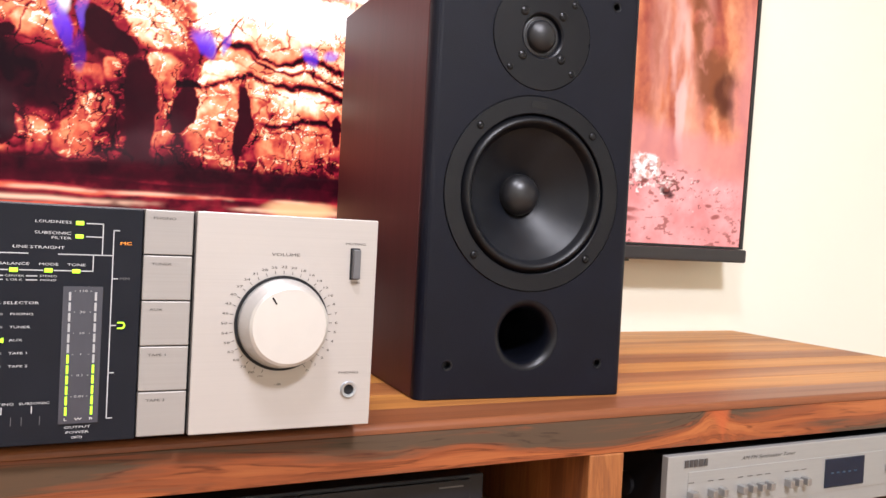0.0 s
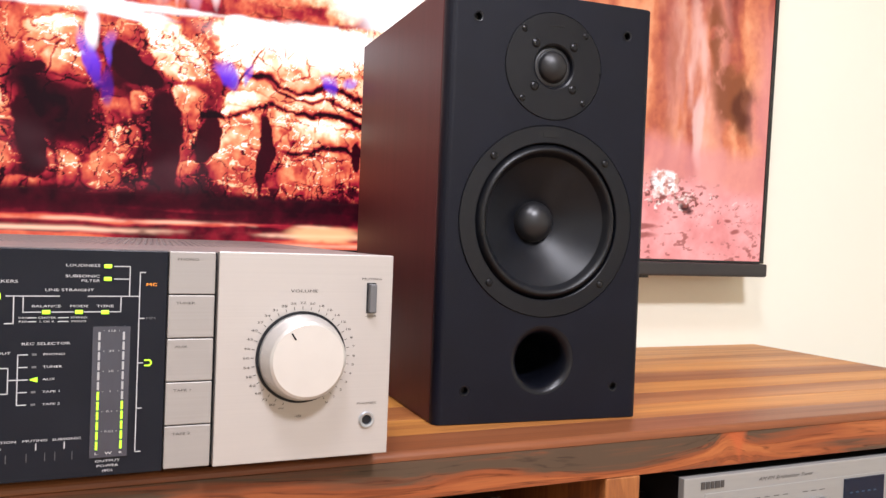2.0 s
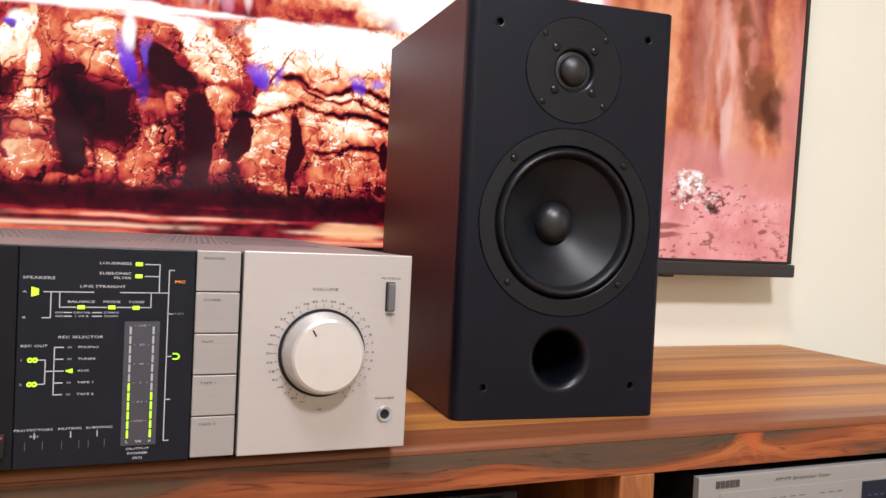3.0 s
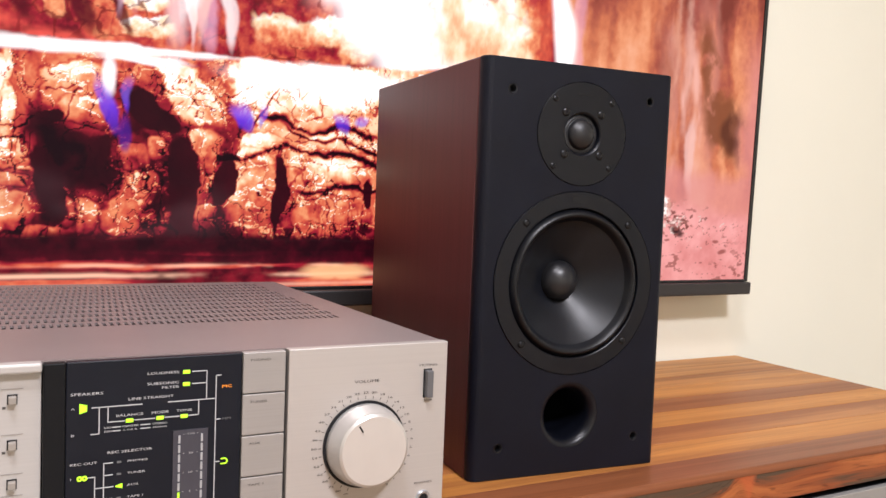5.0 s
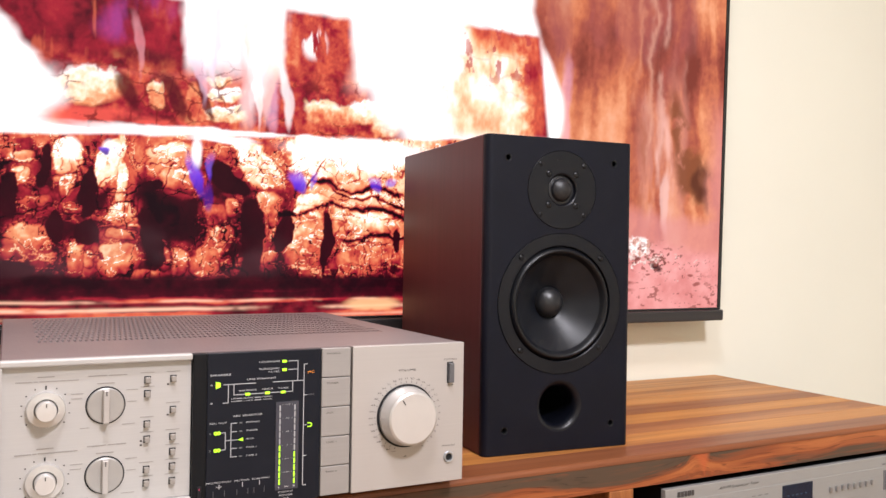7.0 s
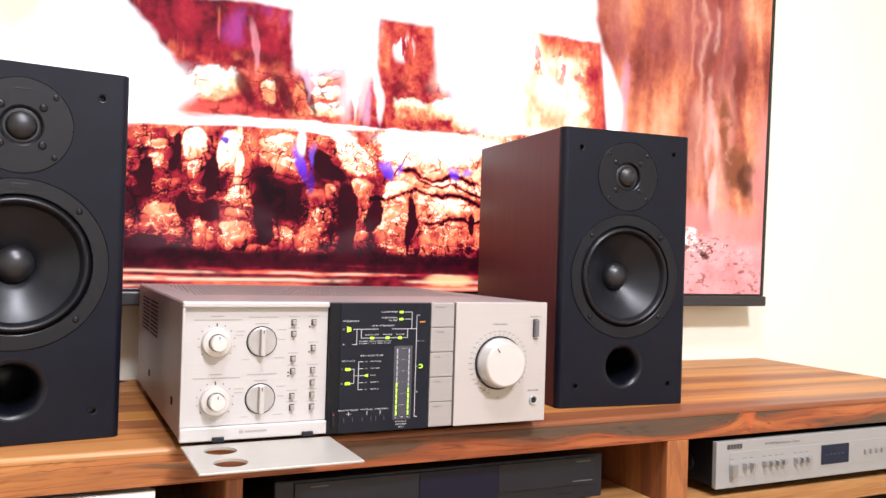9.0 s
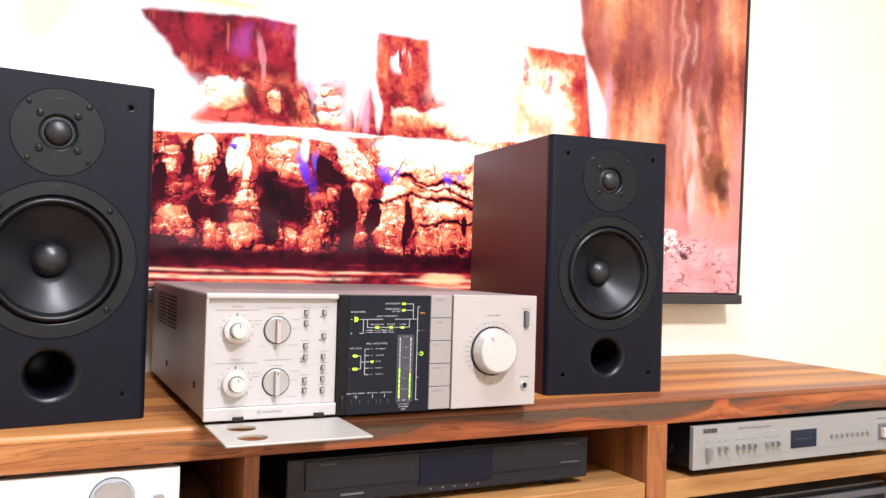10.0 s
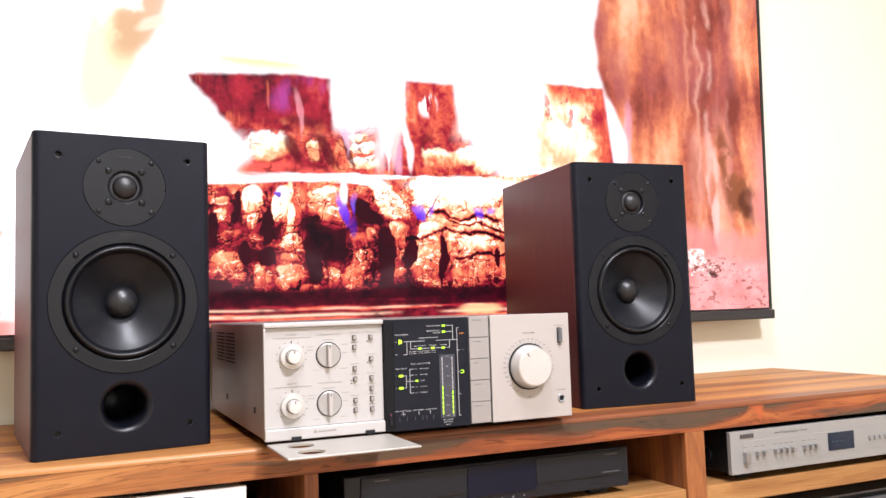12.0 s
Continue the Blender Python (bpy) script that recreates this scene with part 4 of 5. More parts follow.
    for cz, w, a in ((0.7145, 0.0020, 0.75), (0.7035, 0.0026, 0.95), (0.692, 0.0022, 0.55)):
        img = over(img, under * a * np.exp(-((z - cz - 0.004 * (fbm(x * 9, x * 0, 83) - 0.5)) / w) ** 2) * step(0.30, 0.62, fbm(x * 18, z * 60, 84)), (1.2, 0.66, 0.42))
    img = over(img, under * spot(wx, wz, 0.50, 0.706, 0.045, 0.010) * 0.8, (1.15, 0.62, 0.28))
    # far end of the hearth
    img = over(img, 0.9 * spot(wx, wz, -0.322, 0.842, 0.022, 0.010), (0.95, 0.42, 0.28))
    img = over(img, 0.9 * spot(wx, wz, -0.325, 0.722, 0.016, 0.016), (0.34, 0.012, 0.02))
    img = over(img, 0.8 * step(-0.26, -0.31, wx) * step(0.716, 0.704, wz), (0.8, 0.06, 0.05))
    img = over(img, 0.4 * step(-0.20, -0.36, x) * step(0.82, 0.70, z + 0.05 * (n1 - 0.5)), (1.0, 0.45, 0.30))
    return img


def screen_mesh():
    def steps(*runs):
        return np.concatenate([np.linspace(a, c, n, endpoint=False) for a, c, n in runs[:-1]] + [np.linspace(*runs[-1])])
    # finest over the front log and the hearth side
    xs = steps((TV_X0 + 0.0068, -0.08, 130), (-0.08, 0.58, 560), (0.58, 0.82, 110), (0.82, TV_X1 - 0.0068, 270))
    zs = steps((0.0242, 0.29, 225), (0.29, 0.50, 130), (0.50, 0.70, 75), (0.70, H - 0.0068, 25))
    nx, nz = len(xs), len(zs)
    gx, gz = np.meshgrid(xs, zs)
    me = bpy.data.meshes.new("screen")
    co = np.stack([gx.ravel(), np.full(gx.size, 0.0012), gz.ravel()], -1)
    a = (np.arange(nz - 1)[:, None] * nx + np.arange(nx - 1)[None, :]).ravel()
    quads = np.stack([a, a + 1, a + 1 + nx, a + nx], -1)
    me.vertices.add(len(co))
    me.vertices.foreach_set("co", co.ravel())
    me.loops.add(quads.size)
    me.loops.foreach_set("vertex_index", quads.ravel().astype(np.int32))
    me.polygons.add(len(quads))
    me.polygons.foreach_set("loop_start", (np.arange(len(quads)) * 4).astype(np.int32))
    me.update(calc_edges=True)
    rgb = np.clip(fire_picture(gx, gz + TV_Z0), 0.001, 2.0).reshape(-1, 3)
    layer = me.color_attributes.new("picture", "FLOAT_COLOR", "POINT")
    layer.data.foreach_set("color", np.concatenate([rgb, np.ones((len(rgb), 1))], 1).ravel())
    m = bpy.data.materials.new("screen_picture")
    m.use_nodes = True
    nt = m.node_tree
    p = nt.nodes["Principled BSDF"]
    p.inputs["Base Color"].default_value = (0.002, 0.002, 0.003, 1)
    p.inputs["Roughness"].default_value = 0.3
    p.inputs["Specular IOR Level"].default_value = 0.05
    at = nt.nodes.new("ShaderNodeAttribute")
    at.attribute_name = "picture"
    nt.links.new(at.outputs["Color"], p.inputs["Emission Color"])
    p.inputs["Emission Strength"].default_value = 1.0
    m.cycles.emission_sampling = "NONE"
    me.materials.append(m)
    ob = new("screen", me)
    ob.parent = tv
    ob["label"] = "glowing picture of burning logs"
    return ob


screen_mesh()


# ---- loudspeakers ----
SW, SH, SD = 0.203, 0.3795, 0.284
WZ, TZ, PZ = 0.1790, 0.3170, 0.0550


def loudspeaker(m, label):
    """Two-way box: local origin at the middle of the front's foot, front on y = 0."""
    s = thing("loudspeaker", m, label, "loudspeaker", "pair of loudspeakers")
    w = SW / 2
    body = box(-w, w, 0.0125, SD, 0, SH, 0.0012, 1)
    cab = part("cabinet", body, M_MAHOG, s, "dark mahogany wood-grain cabinet")
    cut(cab, [rod(0.08, 0.2, 0, WZ, 0.0, 40), rod(0.04, 0.1, 0, TZ, 0.0, 32), rod(0.03, 0.16, 0, PZ, 0.0, 40)])
    # front board with rounded upright edges
    bm = box(-w, w, 0, 0.012, 0, SH)
    ups = [e for e in bm.edges if abs(e.verts[0].co.z - e.verts[1].co.z) > 0.1 and e.verts[0].co.y < 0.01]
    bmesh.ops.bevel(bm, geom=ups, offset=0.0085, segments=6, affect="EDGES", profile=0.5)
    bmesh.ops.bevel(bm, geom=[e for e in bm.edges if e.is_manifold and e.calc_face_angle(0) > 0.8], offset=0.0008, segments=1, affect="EDGES")
    baf = part("front_baffle", bm, M_BAFFLE, s, "black textured front board")
    holes = [rod(0.0860, 0.0016, 0, WZ, -0.0005, 64), rod(0.0752, 0.05, 0, WZ, -0.001, 64),
             rod(0.0480, 0.0016, 0, TZ, -0.0005, 56), rod(0.026, 0.05, 0, TZ, -0.001, 40), rod(0.0312, 0.05, 0, PZ, -0.001, 48)]
    for sx in (-0.074, 0.074):
        for sz in (0.0295, 0.3525):
            holes.append(rod(0.0049, 0.009, sx, sz, -0.001, 20))
    cut(baf, holes)
    for sx in (-0.074, 0.074):
        for sz in (0.0295, 0.3525):
            part("grille_socket", lathe([(0, 0.0072), (0.0028, 0.0072), (0.0030, 0.0008), (0.0034, 0.0), (0.0044, -0.0002), (0.0048, 0.0004), (0.0048, 0.0070)], sx, sz, 20), M_RUBBER, s)
    # port
    part("bass_port", lathe([(0.0311, 0.0003)] + [(0.0311 - 0.0080 * math.sin(radians(9 * i)), 0.0003 + 0.0120 * (1 - math.cos(radians(9 * i)))) for i in range(1, 11)] + [(0.0229, 0.03), (0.0229, 0.12), (0.0, 0.12)], 0, PZ, 48), M_DRIVER, s, "flared black port tube", smooth=True)
    # bass driver
    d = part("bass_driver", lathe([(0.0852, 0.0012), (0.0852, -0.0004), (0.0848, -0.0009), (0.0707, -0.0009), (0.0700, -0.0004), (0.0697, 0.003), (0.0750, 0.004)], 0, WZ, 72), M_DRIVER, s, "black moulded driver frame", smooth=False)
    part("surround", lathe([(0.0702, 0.004)] + arc(0.0691, 0.0030, 0.0589, 0.0030, 0.0064, 12) + [(0.0579, 0.0045)], 0, WZ, 72), M_RUBBER, d, "black rubber roll surround", smooth=True)
    part("cone", lathe([(0.0585, 0.0040), (0.0570, 0.0052)] + [(0.0570 - 0.0392 * i / 10, 0.0052 + 0.026 * (i / 10) ** 0.92) for i in range(1, 11)], 0, WZ, 72), M_CONE, d, "black polymer cone", smooth=True)
    part("dust_cap", lathe([(0.0197, 0.0315), (0.0190, 0.0300)] + [(0.0188 * math.cos(a), 0.0295 - 0.0145 * math.sin(a)) for a in [radians(9 * i) for i in range(10)]] + [(0, 0.0150)], 0, WZ, 48), M_CAP, d, "domed black dust cap", smooth=True)
    slab("maker_plate", -0.0082, 0.0082, -0.0011, -0.0006, WZ + 0.0748, WZ + 0.0806, M_RUBBER, d, 0.0002)
    for i in range(4):
        a = radians(45 + 90 * i)
        screw(0.0780 * math.cos(a), WZ + 0.0780 * math.sin(a), -0.0011, 0.0034, d)
    # tweeter
    t = part("tweeter", lathe([(0.0474, 0.0012), (0.0474, -0.0003), (0.0470, -0.0007), (0.0205, -0.0007), (0.0190, 0.0004), (0.0180, 0.0040), (0.0174, 0.0040)], 0, TZ, 64), M_DRIVER, s, "round black tweeter plate", smooth=False)
    part("dome", lathe([(0.0178, 0.0042), (0.0160, 0.0026), (0.0150, 0.0034), (0.0142, 0.0030)] + [(0.0140 * math.cos(a), 0.0030 - 0.0085 * math.sin(a)) for a in [radians(10 * i) for i in range(1, 9)]] + [(0, -0.0055)], 0, TZ, 40), M_DOME, t, "soft dark dome", smooth=True)
    slab("maker_mark", -0.008, 0.008, -0.0010, -0.0005, TZ + 0.0352, TZ + 0.0368, M_RUBBER, t, 0.0002)
    for i in range(4):
        a = radians(45 + 90 * i)
        screw(0.0268 * math.cos(a), TZ + 0.0268 * math.sin(a), -0.0007, 0.0042, t)
        screw(0.0428 * math.cos(a), TZ + 0.0428 * math.sin(a), -0.0004, 0.0033, t)
    return s


def screw(x, z, y, r, parent):
    """Countersunk head: a dark well, a bright-rimmed dome and a cross slot."""
    part("screw_well", lathe([(r * 1.22, y - 0.0001), (r * 1.18, y + 0.0002), (r, y + 0.0003)], x, z, 18), M_HOLE, parent)
    head = part("screw", lathe([(r, y + 0.0008), (r * 0.97, y - 0.0002), (r * 0.75, y - 0.0010), (r * 0.3, y - 0.0013), (0, y - 0.0013)], x, z, 16), M_SCREW, parent, smooth=True)
    slot = bmesh.new()
    for w, h in ((r * 0.55, r * 0.13), (r * 0.13, r * 0.55)):
        box(x - w, x + w, y - 0.0016, y - 0.0012, z - h, z + h, bm=slot)
    part("cross_slot", slot, M_HOLE, head)
    return head


SPK_R = loudspeaker(pose(0.6003, 0.082, TOP, 0, 0, -5.0), "black two-way loudspeaker with mahogany sides beside the amplifier")
SPK_L = copy_thing(SPK_R, pose(-0.1488, 0.075, TOP, 0, 0, 7.0))


# ---- amplifier: local z = 0 on the bench, front on y = 0 ----
AMP_Z = 0.55          # the case hangs a little over the bench on its feet
amp = thing("amplifier", pose(0, 0, AMP_Z), "champagne silver vintage stereo amplifier with its control flap open", "amplifier")
A0, A1, AB = 0.007, 0.1458, 0.425
IN = 0.0045
# case: side walls, back, bottom, perforated top
slab("side_plate", 0.0, 0.0025, IN + 0.002, AB, A0 + 0.002, A1 - 0.0021, M_TOPCASE, amp, 0.0005)
slab("side_plate", 0.4175, 0.42, IN + 0.002, AB, A0 + 0.002, A1 - 0.0021, M_TOPCASE, amp, 0.0005)
slab("back_plate", 0.0027, 0.4173, AB - 0.003, AB - 0.0002, A0 + 0.002, A1 - 0.0022, M_DARK, amp)
slab("bottom_plate", 0.0027, 0.4173, IN + 0.003, AB - 0.0032, A0, A0 + 0.002, M_DARK, amp)
slab("chassis", 0.02, 0.40, 0.05, 0.40, A0 + 0.004, A1 - 0.03, M_HOLE, amp)


def top_plate():
    """Sheet with staggered rows of ventilation slots cut through."""
    bm = bmesh.new()
    z, deep = A1, A1 - 0.0018
    x0, x1, y0, y1 = 0.030, 0.390, 0.128, 0.408
    px, py, sw, sl = 0.0052, 0.0252, 0.0027, 0.0165
    nx, ny = int((x1 - x0) / px), int((y1 - y0) / py)
    x1, y1 = x0 + nx * px, y0 + ny * py

    def quad(a, c, d, e, zz=z):
        bm.faces.new([bm.verts.new((*p, zz)) for p in ((a, d), (c, d), (c, e), (a, e))])
    for j in range(ny):
        off = px / 2 if j % 2 else 0.0
        yb = y0 + j * py
        s0, s1 = yb + (py - sl) / 2, yb + (py + sl) / 2
        quad(x0, x1 + px / 2, yb, s0)
        quad(x0, x1 + px / 2, s1, yb + py)
        last = x0
        for i in range(nx):
            a = x0 + off + i * px + (px - sw) / 2
            quad(last, a, s0, s1)
            for p, q in (((a, s0), (a, s1)), ((a + sw, s1), (a + sw, s0)), ((a, s1), (a + sw, s1)), ((a + sw, s0), (a, s0))):
                bm.faces.new([bm.verts.new(v) for v in ((*p, z), (*q, z), (*q, deep), (*p, deep))])
            last = a + sw
        quad(last, x1 + px / 2, s0, s1)
    xe = x1 + px / 2
    quad(0.0015, 0.4185, IN + 0.0025, y0)
    quad(0.0015, 0.4185, y1, AB - 0.001)
    quad(0.0015, x0, y0, y1)
    quad(xe, 0.4185, y0, y1)
    for p, q in (((0.0015, IN + 0.0025), (0.0015, AB - 0.001)), ((0.4185, AB - 0.001), (0.4185, IN + 0.0025)), ((0.0015, AB - 0.001), (0.4185, AB - 0.001)), ((0.4185, IN + 0.0025), (0.0015, IN + 0.0025))):
        o = lambda v: (0.0 if v[0] < 0.1 else 0.42, v[1] if IN + 0.01 > v[1] else AB)
        bm.faces.new([bm.verts.new(v) for v in ((*p, z), (*q, z), (*o(q), deep), (*o(p), deep))])
    return part("top_cover", bm, M_TOPCASE, amp, "greyish champagne metal cover with slot vents")


top_plate()
# slots low in the side
for j in range(9):
    bm = bmesh.new()
    for i in range(2):
        box(-0.0004, 0.0006, 0.20 + 0.09 * i, 0.275 + 0.09 * i, A0 + 0.083 + 0.005 * j, A0 + 0.085 + 0.005 * j, bm=bm)
    part("side_slot", bm, M_HOLE, amp)
for y in (0.06, 0.27):
    part("side_screw", box(-0.0016, 0.0004, y - 0.004, y + 0.004, 0.035, 0.043, 0.0007), M_SCREW, amp)
for x in (0.05, 0.37):
    for y in (0.06, 0.36):
        part("foot", box(x - 0.02, x + 0.02, y - 0.02, y + 0.02, TOP - AMP_Z, A0, 0.001), M_DARK, amp)

# front: open control bay
bay = part("control_panel", box(0.0, 0.1495, IN, IN + 0.003, A0 + 0.014, A1 - 0.006, 0.0003), M_LEFTSILVER, amp, "pale champagne control panel")
part("bay_lip", box(-0.0003, 0.1497, -0.0015, IN + 0.004, A1 - 0.0058, A1 + 0.0002, 0.0016, 3), M_LEFTSILVER, amp, "bright rounded upper lip")
part("bay_sill", box(0.0, 0.1496, -0.001, IN + 0.004, A0, A0 + 0.0137, 0.001), M_LEFTSILVER, amp, "pale lower sill")
part("bay_post", box(-0.0003, 0.0022, -0.001, IN - 0.0002, A0 + 0.014, A1 - 0.006, 0.0004), M_LEFTSILVER, amp)
for hx in (0.031, 0.123):
    slab("hinge", hx, hx + 0.012, -0.0035, -0.0008, A0 - 0.001, A0 + 0.004, M_DARK, amp, 0.0006, "black hinge")
slab("maker_mark", 0.058, 0.062, -0.0014, -0.0009, A0 + 0.006, A0 + 0.0095, M_PALE, amp, 0.0)
slab("maker_mark", 0.0635, 0.086, -0.0014, -0.0009, A0 + 0.0068, A0 + 0.0088, M_PALE, amp, 0.0)


def tone_knob(cx, cz):
    k = part("tone_knob", lathe([(0.0148, IN), (0.0148, IN - 0.0045), (0.0140, IN - 0.0062), (0.0090, IN - 0.0066), (0.0088, IN - 0.0040)], cx, cz, 40), M_KNOBSIDE, amp, "round stepped silver knob", smooth=False)
    part("inner_knob", lathe([(0.0080, IN - 0.004), (0.0078, IN - 0.0158), (0.0072, IN - 0.0168), (0, IN - 0.0170)], cx, cz, 32), M_KNOB, k)
    slab("index_mark", cx - 0.0004, cx + 0.0004, IN - 0.0176, IN - 0.0170, cz + 0.004, cz + 0.0070, M_GREY, k, 0.0)


def selector_knob(cx, cz):
    k = part("selector_knob", lathe([(0.0148, IN), (0.0146, IN - 0.0024), (0.0138, IN - 0.0030), (0, IN - 0.0030)], cx, cz, 40), M_DISH, amp, "round dish with an upright silver bar")
    # near-black ring that stands in for the shadow at the dish's edge
    part("dial_gap", lathe([(0.0147, IN - 0.0003), (0.0158, IN - 0.0004), (0.0158, IN + 0.0005)], cx, cz, 40), M_HOLE, k)
    part("grip_bar", box(cx - 0.0024, cx + 0.0024, IN - 0.0090, IN - 0.0028, cz - 0.0142, cz + 0.0136, 0.0008), M_SILVER, k)
    slab("index_mark", cx - 0.0004, cx + 0.0004, IN - 0.0096, IN - 0.0090, cz + 0.009, cz + 0.0128, M_GREY, k, 0.0)


for cz in (0.105, 0.0465):
    tone_knob(0.034, cz)
    selector_knob(0.0795, cz)
    for n in range(11):
        a = radians(-40 + 26 * n)
        line([(0.034 + 0.0178 * math.cos(a), cz + 0.0178 * math.sin(a)), (0.034 + 0.0185 * math.cos(a), cz + 0.0185 * math.sin(a))], IN - 0.0004, 0.0006, M_GREY, amp, "dial_tick")
    line([(0.034, cz + 0.0165), (0.034, cz + 0.0185)], IN - 0.0004, 0.0012, M_GREY, amp, "dial_tick")
    for a0, a1, dz in ((0.012, 0.0235, 0.0225), (0.025, 0.0275, 0.0225), (0.029, 0.058, 0.0225), (0.028, 0.040, 0.0262), (0.066, 0.080, 0.0250), (0.082, 0.096, 0.0250), (0.073, 0.086, 0.0185)):
        line([(a0, cz + dz), (a1, cz + dz)], IN - 0.0004, 0.0008, M_PALE, amp, "printed_bar")
    for a0, a1, dz in ((0.053, 0.062, 0.011), (0.053, 0.061, 0.007), (0.096, 0.105, 0.012), (0.097, 0.104, 0.002), (0.060, 0.067, -0.018), (0.093, 0.103, -0.017)):
        line([(a0, cz + dz), (a1, cz + dz)], IN - 0.0004, 0.0005, M_PALE, amp, "printed_bar")


def push_button(cx, cz):
    b_ = part("push_button", box(cx - 0.0021, cx + 0.0021, IN - 0.0048, IN + 0.001, cz - 0.0023, cz + 0.0023, 0.0005), M_BUTTON, amp)
    # dark plate in place of the shadow that the cap throws round itself
    part("button_surround", box(cx - 0.0027, cx + 0.0027, IN - 0.0006, IN + 0.0004, cz - 0.0030, cz + 0.0030), M_DARK, b_)
    line([(cx - 0.0055, cz + 0.0062), (cx + 0.0055, cz + 0.0062)], IN - 0.0004, 0.0005, M_PALE, amp, "printed_bar")


for cz in (0.1245, 0.1125, 0.0865, 0.0735, 0.0475, 0.0358):
    push_button(0.1128, cz)
for cz in (0.1245, 0.0975, 0.0740, 0.0610, 0.0482, 0.0355):
    push_button(0.1342, cz)
for cx, cz in ((0.1072, 0.0715), (0.1072, 0.068), (0.1290, 0.119), (0.129, 0.0925)):
    slab("index_mark", cx, cx + 0.0018, IN - 0.0004, IN, cz, cz + 0.0014, M_GREY, amp, 0.0)

# open flap, lying out over the edge
flap = part("flap", box(0.001, 0.1525, -0.112, -0.0038, 0.0022, 0.0047, 0.0008), M_FLAP, amp, "fold-down silver flap with two round holes")
fl_cut = []
for fy in (-0.0335, -0.082):
    c = lathe([(0, -0.02), (0.0155, -0.02), (0.0155, 0.02), (0, 0.02)], n=40)
    bmesh.ops.rotate(c, cent=(0, 0, 0), matrix=Matrix.Rotation(radians(90), 3, "X"), verts=c.verts)
    bmesh.ops.translate(c, vec=(0.034, fy, 0.003), verts=c.verts)
    fl_cut.append(c)
cut(flap, fl_cut)

# dark display panel with its slanted end post
part("end_post", box(0.1502, 0.1622, -0.0012, 0.006, A0 - 0.001, A1 - 0.0005, 0.0008), M_STRIP, amp, "black upright strip")
slab("power_switch", 0.1545, 0.1580, -0.0032, -0.001, 0.014, 0.029, M_DARK, amp, 0.0006)
slab("power_lamp", 0.1558, 0.1566, -0.0036, -0.0031, 0.026, 0.0275, M_RED, amp, 0.0)
part("display_panel", box(0.1625, 0.2675, 0.0, 0.006, A0 - 0.0015, A1 - 0.0005, 0.0006), M_PANEL, amp, "dark graphite panel with a lit flow chart")
PY = -0.0003
Z = lambda wz: wz - AMP_Z


def lamp_mark(cx, wz, w=0.0044, h=0.0024, mat=None):
    return slab("indicator_lamp", cx - w / 2, cx + w / 2, PY - 0.0003, PY + 0.0003, Z(wz) - h / 2, Z(wz) + h / 2, mat or M_GREEN, amp, 0.0003)


def chart(points):
    return line([(x, Z(z)) for x, z in points], PY, 0.00055, M_WHITE, amp)


# how small some of the words are set
PRINT = {"PHONO": 0.72, "TUNER": 0.72, "AUX": 0.72, "TAPE 1": 0.72, "TAPE 2": 0.72, "SPEAKERS": 0.92, "PROTECTION": 1.0, "MUTING": 1.0, "SUBSONIC": 0.95, "L": 1.0, "W": 1.0, "R": 1.0}
for text, x, wz, size, al in (("LOUDNESS", 0.2278, 0.6855, 0.0031, "RIGHT"), ("SUBSONIC", 0.2278, 0.6790, 0.0029, "RIGHT"), ("FILTER", 0.2278, 0.6762, 0.0029, "RIGHT"),
                              ("LINE STRAIGHT", 0.2110, 0.6705, 0.0031, "CENTER"), ("SPEAKERS", 0.1740, 0.6755, 0.0031, "CENTER"), ("A", 0.1662, 0.6668, 0.0029, "CENTER"), ("B", 0.1662, 0.6507, 0.0029, "CENTER"),
                              ("BALANCE", 0.1985, 0.6607, 0.0029, "CENTER"), ("MODE", 0.2165, 0.6607, 0.0029, "CENTER"), ("TONE", 0.2312, 0.6607, 0.0029, "CENTER"),
                              ("GRN", 0.1863, 0.6538, 0.0021, "CENTER"), ("RED", 0.1863, 0.6515, 0.0021, "CENTER"), ("CENTER", 0.1990, 0.6538, 0.0021, "CENTER"), ("L OR R", 0.1990, 0.6515, 0.0021, "CENTER"), ("STEREO", 0.2165, 0.6538, 0.0021, "CENTER"), ("MONO", 0.2165, 0.6515, 0.0021, "CENTER"),
                              ):
    words(text, x, PY, Z(wz), size * PRINT.get(text, 0.85), M_WHITE, amp, al)
